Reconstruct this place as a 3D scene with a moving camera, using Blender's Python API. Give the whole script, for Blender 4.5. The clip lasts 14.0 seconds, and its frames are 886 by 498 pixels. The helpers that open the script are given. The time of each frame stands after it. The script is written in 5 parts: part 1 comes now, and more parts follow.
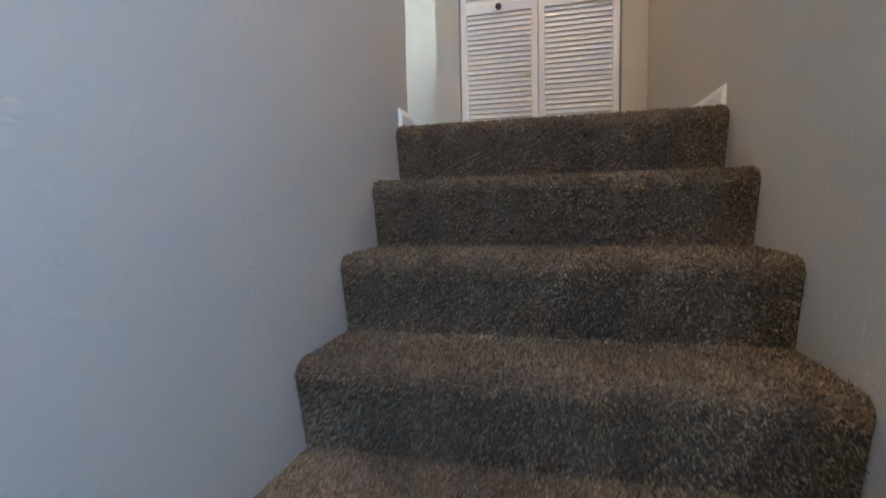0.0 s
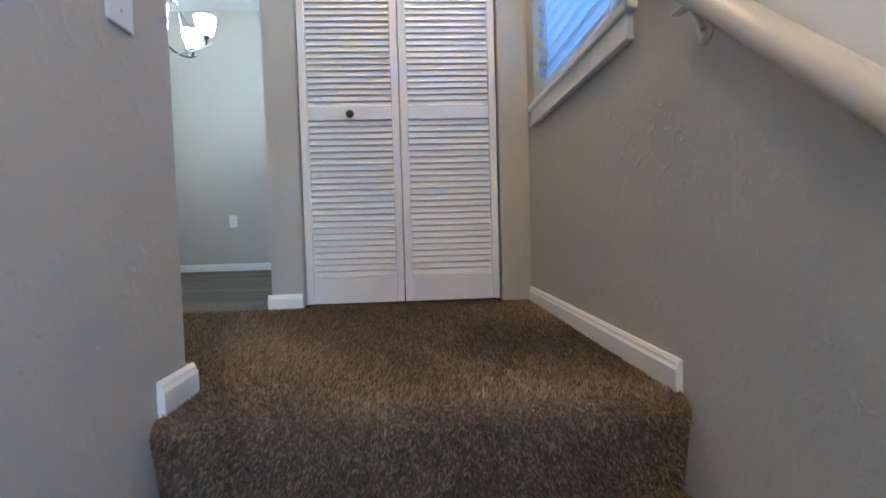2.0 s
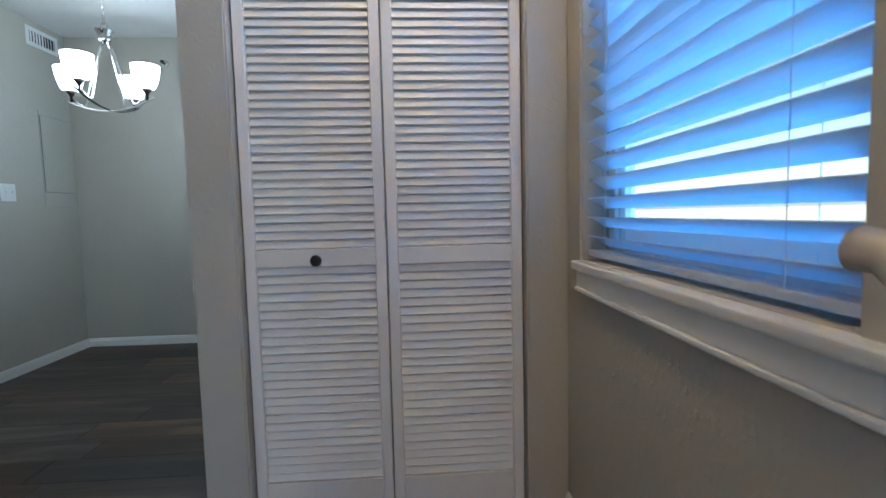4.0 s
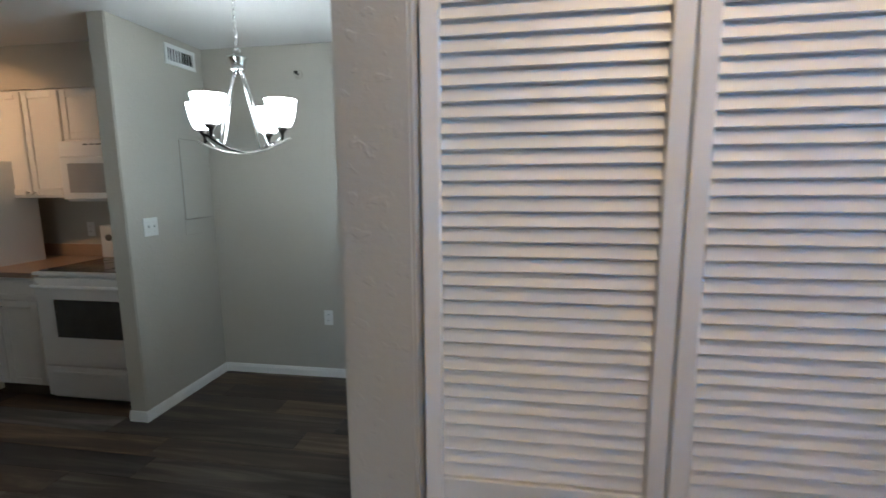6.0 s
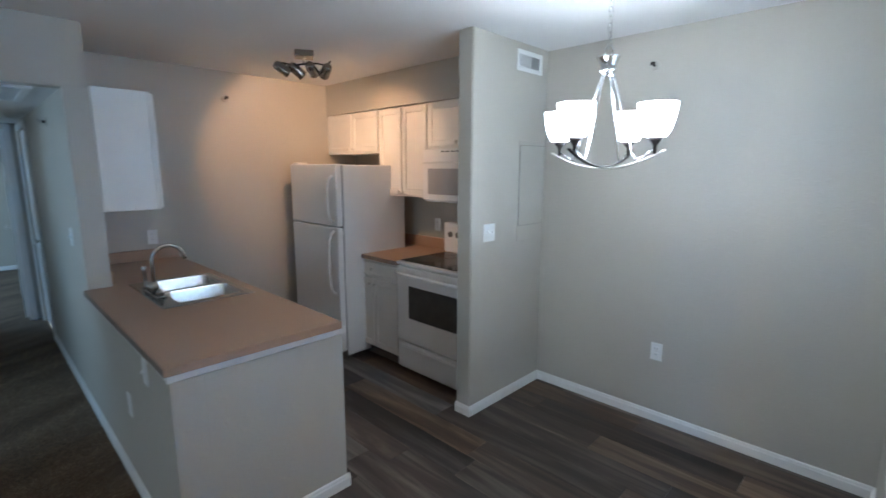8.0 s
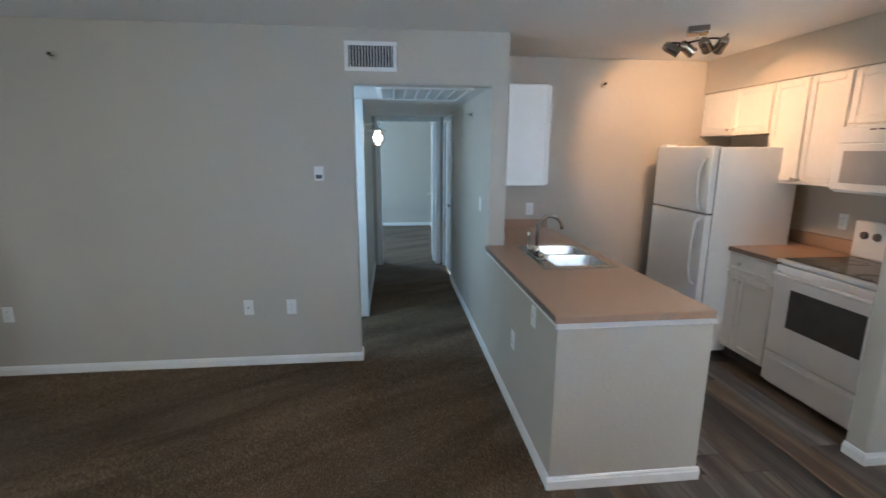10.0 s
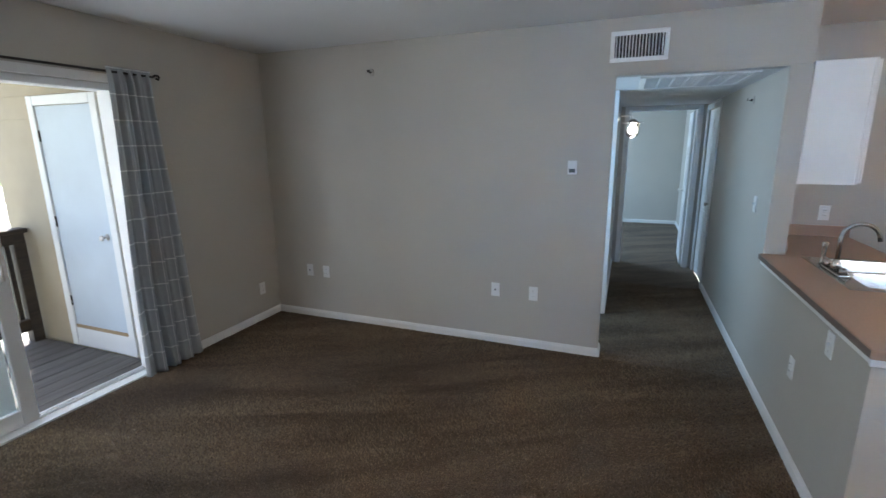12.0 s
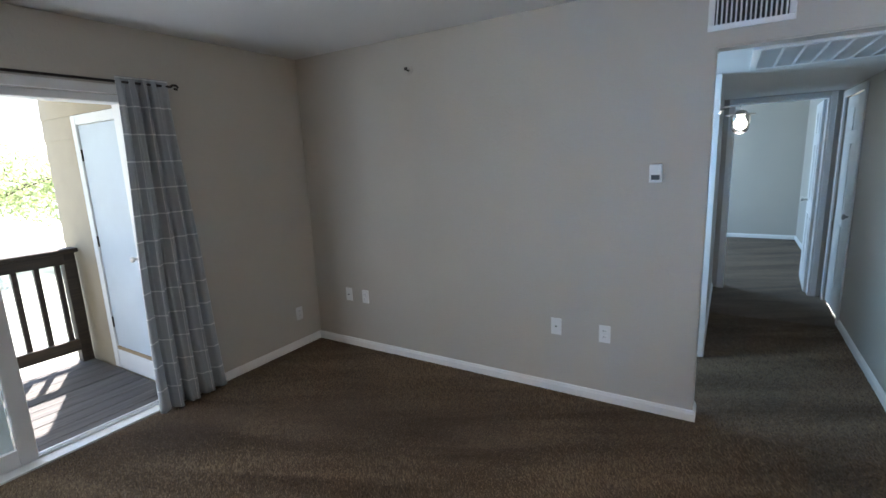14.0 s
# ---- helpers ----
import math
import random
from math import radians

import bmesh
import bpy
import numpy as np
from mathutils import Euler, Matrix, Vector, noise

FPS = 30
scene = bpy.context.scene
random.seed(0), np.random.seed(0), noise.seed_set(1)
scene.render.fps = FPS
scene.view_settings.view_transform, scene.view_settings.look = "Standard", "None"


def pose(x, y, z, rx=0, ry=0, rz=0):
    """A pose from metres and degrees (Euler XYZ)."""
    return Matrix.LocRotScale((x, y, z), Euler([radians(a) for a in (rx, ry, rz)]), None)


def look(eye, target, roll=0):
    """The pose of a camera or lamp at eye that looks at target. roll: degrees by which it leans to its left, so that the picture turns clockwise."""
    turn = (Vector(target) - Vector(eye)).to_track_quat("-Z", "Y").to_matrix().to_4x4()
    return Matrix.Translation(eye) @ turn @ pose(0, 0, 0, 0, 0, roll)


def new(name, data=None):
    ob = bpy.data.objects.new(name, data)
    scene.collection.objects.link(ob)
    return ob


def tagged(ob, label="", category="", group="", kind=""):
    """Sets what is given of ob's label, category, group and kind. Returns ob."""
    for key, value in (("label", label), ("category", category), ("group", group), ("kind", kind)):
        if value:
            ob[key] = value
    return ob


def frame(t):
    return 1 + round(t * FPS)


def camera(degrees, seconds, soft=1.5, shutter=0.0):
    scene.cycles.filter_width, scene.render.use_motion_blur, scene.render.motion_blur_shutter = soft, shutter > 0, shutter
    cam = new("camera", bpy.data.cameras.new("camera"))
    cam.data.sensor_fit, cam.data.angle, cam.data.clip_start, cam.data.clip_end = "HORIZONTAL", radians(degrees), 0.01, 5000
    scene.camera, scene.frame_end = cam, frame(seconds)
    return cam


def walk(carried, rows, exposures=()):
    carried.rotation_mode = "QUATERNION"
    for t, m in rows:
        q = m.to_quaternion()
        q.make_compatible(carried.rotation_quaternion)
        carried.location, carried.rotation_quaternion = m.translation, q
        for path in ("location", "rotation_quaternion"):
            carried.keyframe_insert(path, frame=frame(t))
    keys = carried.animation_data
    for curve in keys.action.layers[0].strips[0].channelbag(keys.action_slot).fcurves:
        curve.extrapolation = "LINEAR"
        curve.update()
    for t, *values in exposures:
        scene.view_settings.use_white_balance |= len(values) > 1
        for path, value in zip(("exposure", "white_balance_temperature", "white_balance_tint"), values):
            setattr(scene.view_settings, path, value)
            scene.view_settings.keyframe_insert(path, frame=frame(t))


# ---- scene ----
cam = camera(87.3, 14.0, soft=1.5, shutter=0.3)
PATH = [
    (0, (1.73, -1.58, -0.275), (1.26, 0.355, -0.456), -1.3),
    (0.5, (1.696, -1.399, -0.131), (1.452, 0.581, -0.273), -1.4),
    (1, (1.72, -1.268, 0.026), (1.632, 0.726, -0.095), -1.7),
    (1.5, (1.718, -1.083, 0.193), (1.75, 0.914, 0.087), -1.8),
    (2, (1.702, -0.91, 0.34), (1.807, 1.086, 0.255), -1.6),
    (2.5, (1.737, -0.739, 0.476), (1.89, 1.253, 0.385), -2.0),
    (2.7, (1.732, -0.67, 0.549), (1.898, 1.32, 0.455), -1.8),
    (4.8, (1.713, -0.006, 1.161), (1.746, 1.984, 0.952), -1.2),
    (5, (1.691, 0.065, 1.18), (1.688, 2.053, 0.957), -1.3),
    (5.5, (1.593, 0.254, 1.334), (1.462, 2.233, 1.076), -1.2),
    (6, (1.36, 0.41, 1.492), (1.037, 2.361, 1.194), -0.5),
    (6.5, (1.198, 0.541, 1.593), (0.66, 2.443, 1.29), -0.6),
    (7, (1.07, 0.689, 1.635), (0.258, 2.487, 1.312), -1.1),
    (7.5, (1.003, 0.743, 1.635), (-0.142, 2.349, 1.304), -0.7),
    (8, (0.945, 0.635, 1.616), (-0.431, 2.045, 1.277), 0.1),
    (8.5, (0.934, 0.565, 1.613), (-0.676, 1.695, 1.254), 0.1),
    (9, (0.948, 0.488, 1.616), (-0.813, 1.356, 1.235), 0.2),
    (9.2, (0.955, 0.457, 1.603), (-0.866, 1.193, 1.221), 0.2),
    (11.3, (1.065, 0.229, 1.616), (-0.832, -0.224, 1.174), 0.1),
    (11.5, (1.079, 0.215, 1.598), (-0.799, -0.319, 1.165), 0.1),
    (12, (1.082, 0.205, 1.628), (-0.734, -0.507, 1.185), -0.6),
    (12.5, (1.066, 0.184, 1.615), (-0.704, -0.642, 1.183), -1.3),
    (13, (0.92, 0.217, 1.576), (-0.813, -0.691, 1.163), -2.0),
    (13.5, (0.668, 0.257, 1.591), (-1.038, -0.71, 1.198), -2.4),
    (14, (0.402, 0.189, 1.579), (-1.267, -0.844, 1.196), -2.4),
]
walk(cam, [(t, look(eye, target, roll)) for t, eye, target, roll in PATH], exposures=[(0.0, 2.25, 6450, 6), (0.7, 2.36, 6350, 6), (2.5, 1.88, 5600, 1), (5.0, 1.08, 5600, 1), (6.5, 1.18, 6500, 7), (7.5, 1.6, 5750, 9), (8.0, 1.85, 5800, 9), (9.0, 2.18, 6250, 9), (11.5, 2.45, 6200, 13), (14.0, 2.42, 6150, 14)])

# ---- world and large lights ----
SUN_ELEV, SUN_AZ = radians(57), radians(209)
world = bpy.data.worlds.new("sky")
scene.world = world
world.use_nodes = True
wn = world.node_tree.nodes
sky = wn.new("ShaderNodeTexSky")
sky.sky_type, sky.sun_disc = "NISHITA", False
sky.sun_elevation, sky.sun_rotation = SUN_ELEV, SUN_AZ
world.node_tree.links.new(sky.outputs[0], wn["Background"].inputs[0])
wn["Background"].inputs[1].default_value = 0.11


def lamp(name, kind, m, energy, color, **more):
    data = bpy.data.lights.new(name, kind)
    data.energy, data.color = energy, color
    ob = new(name, data)
    ob.matrix_world = m
    for key, value in more.items():
        if key == "size":
            data.shape, data.size, data.size_y = "RECTANGLE", value[0], value[1]
        elif key == "spread":
            data.spread = value
        elif key == "spot":
            data.spot_size, data.spot_blend = value
        elif key == "radius":
            data.shadow_soft_size = value
        elif key == "angle":
            data.angle = value
    return ob


# the sun stands in the south, over the balcony rail
sun_dir = Vector((math.sin(SUN_AZ) * math.cos(SUN_ELEV), math.cos(SUN_AZ) * math.cos(SUN_ELEV), math.sin(SUN_ELEV)))
lamp("sun", "SUN", look(sun_dir * 20, (0, 0, 0)), 4.6, (1.0, 0.95, 0.88), angle=radians(0.5))
DAY = (0.42, 0.70, 1.0)
WARM = (1.0, 0.55, 0.28)
# daylight in the openings: landing and dining windows, unseen bedroom and stairwell windows, side room off the hall,
# balcony
lamp("landing_daylight", "AREA", look((2.75, 0.63, 2.05), (1.6, 0.63, 0.8)), 28, (0.12, 0.43, 1.0), size=(0.8, 1.2))
lamp("dining_daylight", "AREA", look((1.62, 2.75, 2.0), (0.3, 2.75, 0.9)), 15, DAY, size=(1.1, 1.2))
lamp("bedroom_daylight", "AREA", look((-7.6, -2.55, 1.5), (-7.6, 0, 1.3)), 21, DAY, size=(1.6, 1.3))
# the stairwell window is added out of view, for blue light on the west wall
lamp("stairwell_daylight", "AREA", look((2.33, -2.75, 0.75), (1.2, -2.3, 0.1)), 22, (0.24, 0.50, 1.0), size=(0.8, 1.1))
lamp("alcove_daylight", "AREA", look((-2.98, -0.93, 1.15), (-2.98, 0.6, 0.5)), 5.2, DAY, size=(0.8, 1.7))
lamp("balcony_daylight", "AREA", look((0.26, -3.16, 1.05), (-0.9, -1.5, 0.85)), 5.2, (0.78, 0.88, 1.0), size=(0.62, 1.7))


# ---- materials ----
def node(nt, kind, **values):
    n = nt.nodes.new(kind)
    for key, value in values.items():
        n.inputs[key.replace("_", " ")].default_value = value
    return n


def ramp(nt, fac, stops):
    r = nt.nodes.new("ShaderNodeValToRGB")
    els = r.color_ramp.elements
    while len(els) < len(stops):
        els.new(0.5)
    for e, (p, c) in zip(els, stops):
        e.position, e.color = p, (*c, 1)
    nt.links.new(fac, r.inputs[0])
    return r.outputs[0]


def basic(name, color, rough=0.5, metal=0.0, vary=0.06, scale=6.0, bump=0.0, bump_scale=80.0, fine=0.0, fine_scale=300.0, rand=0.0, emit=None, spec=0.5):
    """Principled paint, metal or plastic with mottling at a large scale, a relief at a small one, and piece-to-piece change."""
    m = bpy.data.materials.new(name)
    m.use_nodes = True
    nt = m.node_tree
    p = nt.nodes["Principled BSDF"]
    p.inputs["Roughness"].default_value, p.inputs["Metallic"].default_value = rough, metal
    p.inputs["Specular IOR Level"].default_value = spec
    co = nt.nodes.new("ShaderNodeTexCoord").outputs["Object"]
    n1 = node(nt, "ShaderNodeTexNoise", Scale=scale, Detail=5.0)
    nt.links.new(co, n1.inputs["Vector"])
    lo, hi = tuple(c * (1 - vary) for c in color), tuple(min(1, c * (1 + vary)) for c in color)
    col = ramp(nt, n1.outputs["Fac"], [(0.3, lo), (0.7, hi)])
    if rand:
        info = nt.nodes.new("ShaderNodeObjectInfo")
        mp = node(nt, "ShaderNodeMapRange")
        mp.inputs["To Min"].default_value, mp.inputs["To Max"].default_value = 1 - rand, 1 + rand
        nt.links.new(info.outputs["Random"], mp.inputs["Value"])
        hsv = nt.nodes.new("ShaderNodeHueSaturation")
        nt.links.new(mp.outputs[0], hsv.inputs["Value"])
        nt.links.new(col, hsv.inputs["Color"])
        col = hsv.outputs[0]
    nt.links.new(col, p.inputs["Base Color"])
    if bump or fine:
        n2 = node(nt, "ShaderNodeTexNoise", Scale=bump_scale, Detail=4.0)
        nt.links.new(co, n2.inputs["Vector"])
        b = node(nt, "ShaderNodeBump", Strength=bump, Distance=0.004)
        nt.links.new(n2.outputs["Fac"], b.inputs["Height"])
        out = b.outputs[0]
        if fine:
            n3 = node(nt, "ShaderNodeTexNoise", Scale=fine_scale, Detail=3.0)
            nt.links.new(co, n3.inputs["Vector"])
            b2 = node(nt, "ShaderNodeBump", Strength=fine, Distance=0.001)
            nt.links.new(n3.outputs["Fac"], b2.inputs["Height"])
            nt.links.new(out, b2.inputs["Normal"])
            out = b2.outputs[0]
        nt.links.new(out, p.inputs["Normal"])
    if emit:
        p.inputs["Emission Color"].default_value, p.inputs["Emission Strength"].default_value = (*emit[0], 1), emit[1]
    return m


def carpet_material(name, c1, c2, c3, per_island):
    m = bpy.data.materials.new(name)
    m.use_nodes = True
    nt = m.node_tree
    p = nt.nodes["Principled BSDF"]
    p.inputs["Roughness"].default_value, p.inputs["Specular IOR Level"].default_value = 0.95, 0.1
    p.inputs["Sheen Weight"].default_value, p.inputs["Sheen Roughness"].default_value = 0.06, 0.5
    co = nt.nodes.new("ShaderNodeTexCoord").outputs["Object"]
    if per_island:
        fac = nt.nodes.new("ShaderNodeNewGeometry").outputs["Random Per Island"]
    else:
        n = node(nt, "ShaderNodeTexNoise", Scale=190.0, Detail=3.0, Roughness=0.7)
        nt.links.new(co, n.inputs["Vector"])
        fac = n.outputs["Fac"]
    stops = [(0.0, c1), (0.5, c2), (1.0, c3)] if per_island else [(0.32, c1), (0.5, c2), (0.68, c3)]
    col = ramp(nt, fac, stops)
    # vacuum sweeps: the shading of leaning pile is painted into the colour
    sweep = nt.nodes.new("ShaderNodeMapping")
    sweep.vector_type = "TEXTURE"
    sweep.inputs["Rotation"].default_value, sweep.inputs["Scale"].default_value = (0, 0, radians(-62)), (3.2, 0.55, 1.0)
    nt.links.new(co, sweep.inputs["Vector"])
    big = node(nt, "ShaderNodeTexNoise", Scale=1.9, Detail=3.0, Distortion=0.7)
    nt.links.new(sweep.outputs[0], big.inputs["Vector"])
    mp = node(nt, "ShaderNodeMapRange")
    mp.inputs["From Min"].default_value, mp.inputs["From Max"].default_value = 0.36, 0.64
    mp.inputs["To Min"].default_value, mp.inputs["To Max"].default_value = 0.76, 1.32
    nt.links.new(big.outputs["Fac"], mp.inputs["Value"])
    hsv = nt.nodes.new("ShaderNodeHueSaturation")
    nt.links.new(mp.outputs[0], hsv.inputs["Value"])
    nt.links.new(col, hsv.inputs["Color"])
    nt.links.new(hsv.outputs[0], p.inputs["Base Color"])
    n2 = node(nt, "ShaderNodeTexNoise", Scale=130.0, Detail=3.0)
    nt.links.new(co, n2.inputs["Vector"])
    b = node(nt, "ShaderNodeBump", Strength=0.9, Distance=0.006)
    nt.links.new(n2.outputs["Fac"], b.inputs["Height"])
    nt.links.new(b.outputs[0], p.inputs["Normal"])
    return m


def wood_material(name, c1, c2, c3, rough, stretch=(2.0, 40.0, 40.0), rand=0.25, bump=0.15):
    """Boards that run along their own x."""
    m = bpy.data.materials.new(name)
    m.use_nodes = True
    nt = m.node_tree
    p = nt.nodes["Principled BSDF"]
    info = nt.nodes.new("ShaderNodeObjectInfo")
    co = nt.nodes.new("ShaderNodeTexCoord").outputs["Object"]
    shift = nt.nodes.new("ShaderNodeVectorMath")
    shift.operation = "MULTIPLY_ADD"
    shift.inputs[1].default_value = stretch
    nt.links.new(co, shift.inputs[0])
    mul = node(nt, "ShaderNodeVectorMath")
    mul.operation = "SCALE"
    mul.inputs["Scale"].default_value = 37.0
    comb = nt.nodes.new("ShaderNodeCombineXYZ")
    for i in range(3):
        nt.links.new(info.outputs["Random"], comb.inputs[i])
    nt.links.new(comb.outputs[0], mul.inputs[0])
    nt.links.new(mul.outputs[0], shift.inputs[2])
    n = node(nt, "ShaderNodeTexNoise", Scale=1.0, Detail=6.0, Roughness=0.6, Distortion=0.6)
    nt.links.new(shift.outputs[0], n.inputs["Vector"])
    col = ramp(nt, n.outputs["Fac"], [(0.3, c1), (0.5, c2), (0.72, c3)])
    mp = node(nt, "ShaderNodeMapRange")
    mp.inputs["To Min"].default_value, mp.inputs["To Max"].default_value = 1 - rand, 1 + rand
    nt.links.new(info.outputs["Random"], mp.inputs["Value"])
    hsv = nt.nodes.new("ShaderNodeHueSaturation")
    nt.links.new(mp.outputs[0], hsv.inputs["Value"])
    times = node(nt, "ShaderNodeMath")
    times.operation, times.inputs[1].default_value = "MULTIPLY", 7.31
    fract = node(nt, "ShaderNodeMath")
    fract.operation = "FRACT"
    sat = node(nt, "ShaderNodeMapRange")
    sat.inputs["To Min"].default_value, sat.inputs["To Max"].default_value = 1 - rand, 1 + rand
    nt.links.new(info.outputs["Random"], times.inputs[0])
    nt.links.new(times.outputs[0], fract.inputs[0])
    nt.links.new(fract.outputs[0], sat.inputs["Value"])
    nt.links.new(sat.outputs[0], hsv.inputs["Saturation"])
    nt.links.new(col, hsv.inputs["Color"])
    nt.links.new(hsv.outputs[0], p.inputs["Base Color"])
    rr = node(nt, "ShaderNodeMapRange")
    rr.inputs["To Min"].default_value, rr.inputs["To Max"].default_value = rough - 0.1, rough + 0.12
    nt.links.new(n.outputs["Fac"], rr.inputs["Value"])
    nt.links.new(rr.outputs[0], p.inputs["Roughness"])
    b = node(nt, "ShaderNodeBump", Strength=bump, Distance=0.002)
    nt.links.new(n.outputs["Fac"], b.inputs["Height"])
    nt.links.new(b.outputs[0], p.inputs["Normal"])
    return m


def glass_material(name, tint):
    m = bpy.data.materials.new(name)
    m.use_nodes = True
    p = m.node_tree.nodes["Principled BSDF"]
    p.inputs["Base Color"].default_value = (*tint, 1)
    p.inputs["Roughness"].default_value, p.inputs["Transmission Weight"].default_value, p.inputs["IOR"].default_value = 0.0, 1.0, 1.45
    return m


PAINT = basic("greige_wall_paint", (0.478, 0.444, 0.382), 0.6, vary=0.025, scale=2.0, bump=0.22, bump_scale=55.0, fine=0.12, fine_scale=260.0)
CEIL = basic("ceiling_paint", (0.74, 0.73, 0.71), 0.8, vary=0.02, scale=2.0, bump=0.2, bump_scale=70.0)
TRIM = basic("white_trim_paint", (0.78, 0.77, 0.74), 0.38, vary=0.03, scale=9.0, bump=0.03, bump_scale=40.0)
LOUVER = basic("louver_paint", (0.76, 0.73, 0.69), 0.45, vary=0.03, scale=7.0, bump=0.04, bump_scale=60.0, rand=0.02)
CARPET = carpet_material("brown_carpet", (0.046, 0.031, 0.020), (0.118, 0.083, 0.056), (0.225, 0.165, 0.115), False)
TUFT = carpet_material("carpet_yarn", (0.074, 0.050, 0.030), (0.162, 0.115, 0.071), (0.29, 0.212, 0.132), True)
PLANK = wood_material("vinyl_plank", (0.018, 0.013, 0.010), (0.068, 0.048, 0.036), (0.20, 0.155, 0.12), 0.42, stretch=(0.9, 10.0, 10.0), rand=0.65)
DECK = wood_material("deck_board", (0.055, 0.048, 0.042), (0.095, 0.085, 0.076), (0.15, 0.135, 0.12), 0.8, rand=0.12, bump=0.4)
RAILWOOD = wood_material("dark_stained_wood", (0.016, 0.011, 0.008), (0.034, 0.024, 0.016), (0.06, 0.042, 0.028), 0.65, rand=0.12)
COUNTER = basic("tan_laminate", (0.36, 0.235, 0.16), 0.4, vary=0.08, scale=120.0, bump=0.02, bump_scale=300.0)
COUNTER_SOUTH = basic("laminate_south_edge", (0.17, 0.12, 0.09), 0.45, vary=0.08, scale=60.0)
CABINET = basic("cabinet_paint", (0.74, 0.71, 0.66), 0.4, vary=0.03, scale=5.0, bump=0.03, bump_scale=30.0)
# shadow tone put into the colour, for toe kicks and the panel door's gap
DARKGAP = basic("painted_recess_shadow", (0.10, 0.085, 0.07), 0.8)
APPLIANCE = basic("appliance_enamel", (0.76, 0.75, 0.73), 0.28, vary=0.015, scale=4.0, fine=0.05, fine_scale=400.0)
GASKET = basic("grey_gasket", (0.14, 0.13, 0.12), 0.6)
BLACKGLASS = basic("black_ceramic_glass", (0.012, 0.012, 0.013), 0.12, vary=0.2, scale=30.0)
OVENGLASS = basic("smoked_oven_glass", (0.075, 0.07, 0.065), 0.16, vary=0.1, scale=12.0)
MWGLASS = basic("grey_microwave_window", (0.33, 0.32, 0.31), 0.3)
STEEL = basic("brushed_steel", (0.62, 0.61, 0.59), 0.26, metal=1.0, vary=0.06, scale=40.0, fine=0.08, fine_scale=500.0)
SPOTMETAL = basic("dark_nickel", (0.28, 0.25, 0.22), 0.22, metal=1.0, vary=0.05)
FAUCET = basic("faucet_nickel", (0.36, 0.335, 0.30), 0.22, metal=1.0, vary=0.05, scale=30.0)
# sink rim: steel darkened, a brown reflection put into its colour
RIM_REFLECT = basic("steel_with_dark_reflection", (0.42, 0.40, 0.375), 0.17, metal=1.0, vary=0.06, scale=40.0)
CHROME = basic("chrome", (0.78, 0.78, 0.78), 0.1, metal=1.0, vary=0.03)
NICKEL = basic("brushed_nickel", (0.60, 0.57, 0.53), 0.28, metal=1.0, vary=0.05, scale=30.0)
DARKMETAL = basic("dark_bronze", (0.045, 0.038, 0.033), 0.35, metal=0.8)
BLACK = basic("black_knob_paint", (0.012, 0.011, 0.010), 0.35)
PLASTIC = basic("white_plastic", (0.78, 0.78, 0.76), 0.35, vary=0.01)
SLOT = basic("dark_slot", (0.02, 0.02, 0.02), 0.7)
LCD = basic("grey_display", (0.10, 0.12, 0.13), 0.25)
BLIND = basic("white_vinyl_slat", (0.78, 0.80, 0.82), 0.45, vary=0.02, scale=8.0)
VINYLFRAME = basic("white_vinyl_frame", (0.78, 0.78, 0.77), 0.4, vary=0.02)
_p = BLIND.node_tree
_t = _p.nodes.new("ShaderNodeBsdfTranslucent")
_t.inputs["Color"].default_value = (0.60, 0.72, 0.84, 1)
_m = _p.nodes.new("ShaderNodeMixShader")
_m.inputs["Fac"].default_value = 0.42
_p.links.new(_p.nodes["Principled BSDF"].outputs[0], _m.inputs[1])
_p.links.new(_t.outputs[0], _m.inputs[2])
_p.links.new(_m.outputs[0], _p.nodes["Material Output"].inputs["Surface"])
# trowelled texture coat: scattered pits and ridges in the wall paint
_p = PAINT.node_tree
_co = _p.nodes.new("ShaderNodeTexCoord").outputs["Object"]
_n = node(_p, "ShaderNodeTexNoise", Scale=34.0, Detail=2.0, Distortion=0.4)
_p.links.new(_co, _n.inputs["Vector"])
_pits = ramp(_p, _n.outputs["Fac"], [(0.60, (0, 0, 0)), (0.68, (1, 1, 1))])
_b = node(_p, "ShaderNodeBump", Strength=0.28, Distance=0.002)
_old = _p.nodes["Principled BSDF"].inputs["Normal"].links[0].from_socket
_p.links.new(_old, _b.inputs["Normal"])
_p.links.new(_pits, _b.inputs["Height"])
_p.links.new(_b.outputs[0], _p.nodes["Principled BSDF"].inputs["Normal"])
GLASS = glass_material("window_glass", (0.97, 1.0, 0.98))
GLASS_GREEN = glass_material("tinted_glass", (0.90, 0.97, 0.95))
SHADE = basic("lit_frosted_glass", (0.85, 0.85, 0.85), 0.35, vary=0.01, emit=((0.88, 0.94, 1.0), 9.0))
BULB = basic("lit_bulb", (0.9, 0.9, 0.9), 0.3, emit=((1.0, 0.95, 0.88), 6.5))
BULB_WARM = basic("lit_warm_bulb", (0.9, 0.8, 0.7), 0.3, emit=((1.0, 0.72, 0.42), 24.0))
SIDING = basic("beige_siding", (0.37, 0.32, 0.235), 0.7, vary=0.05, scale=4.0, bump=0.1, bump_scale=50.0)
OUTDOOR = basic("white_exterior_paint", (0.74, 0.76, 0.77), 0.55, vary=0.04, scale=3.0, bump=0.05, bump_scale=30.0)
OUTDOOR_LEAF = basic("pale_blue_door_paint", (0.48, 0.56, 0.64), 0.5, vary=0.05, scale=2.5, bump=0.05, bump_scale=30.0)
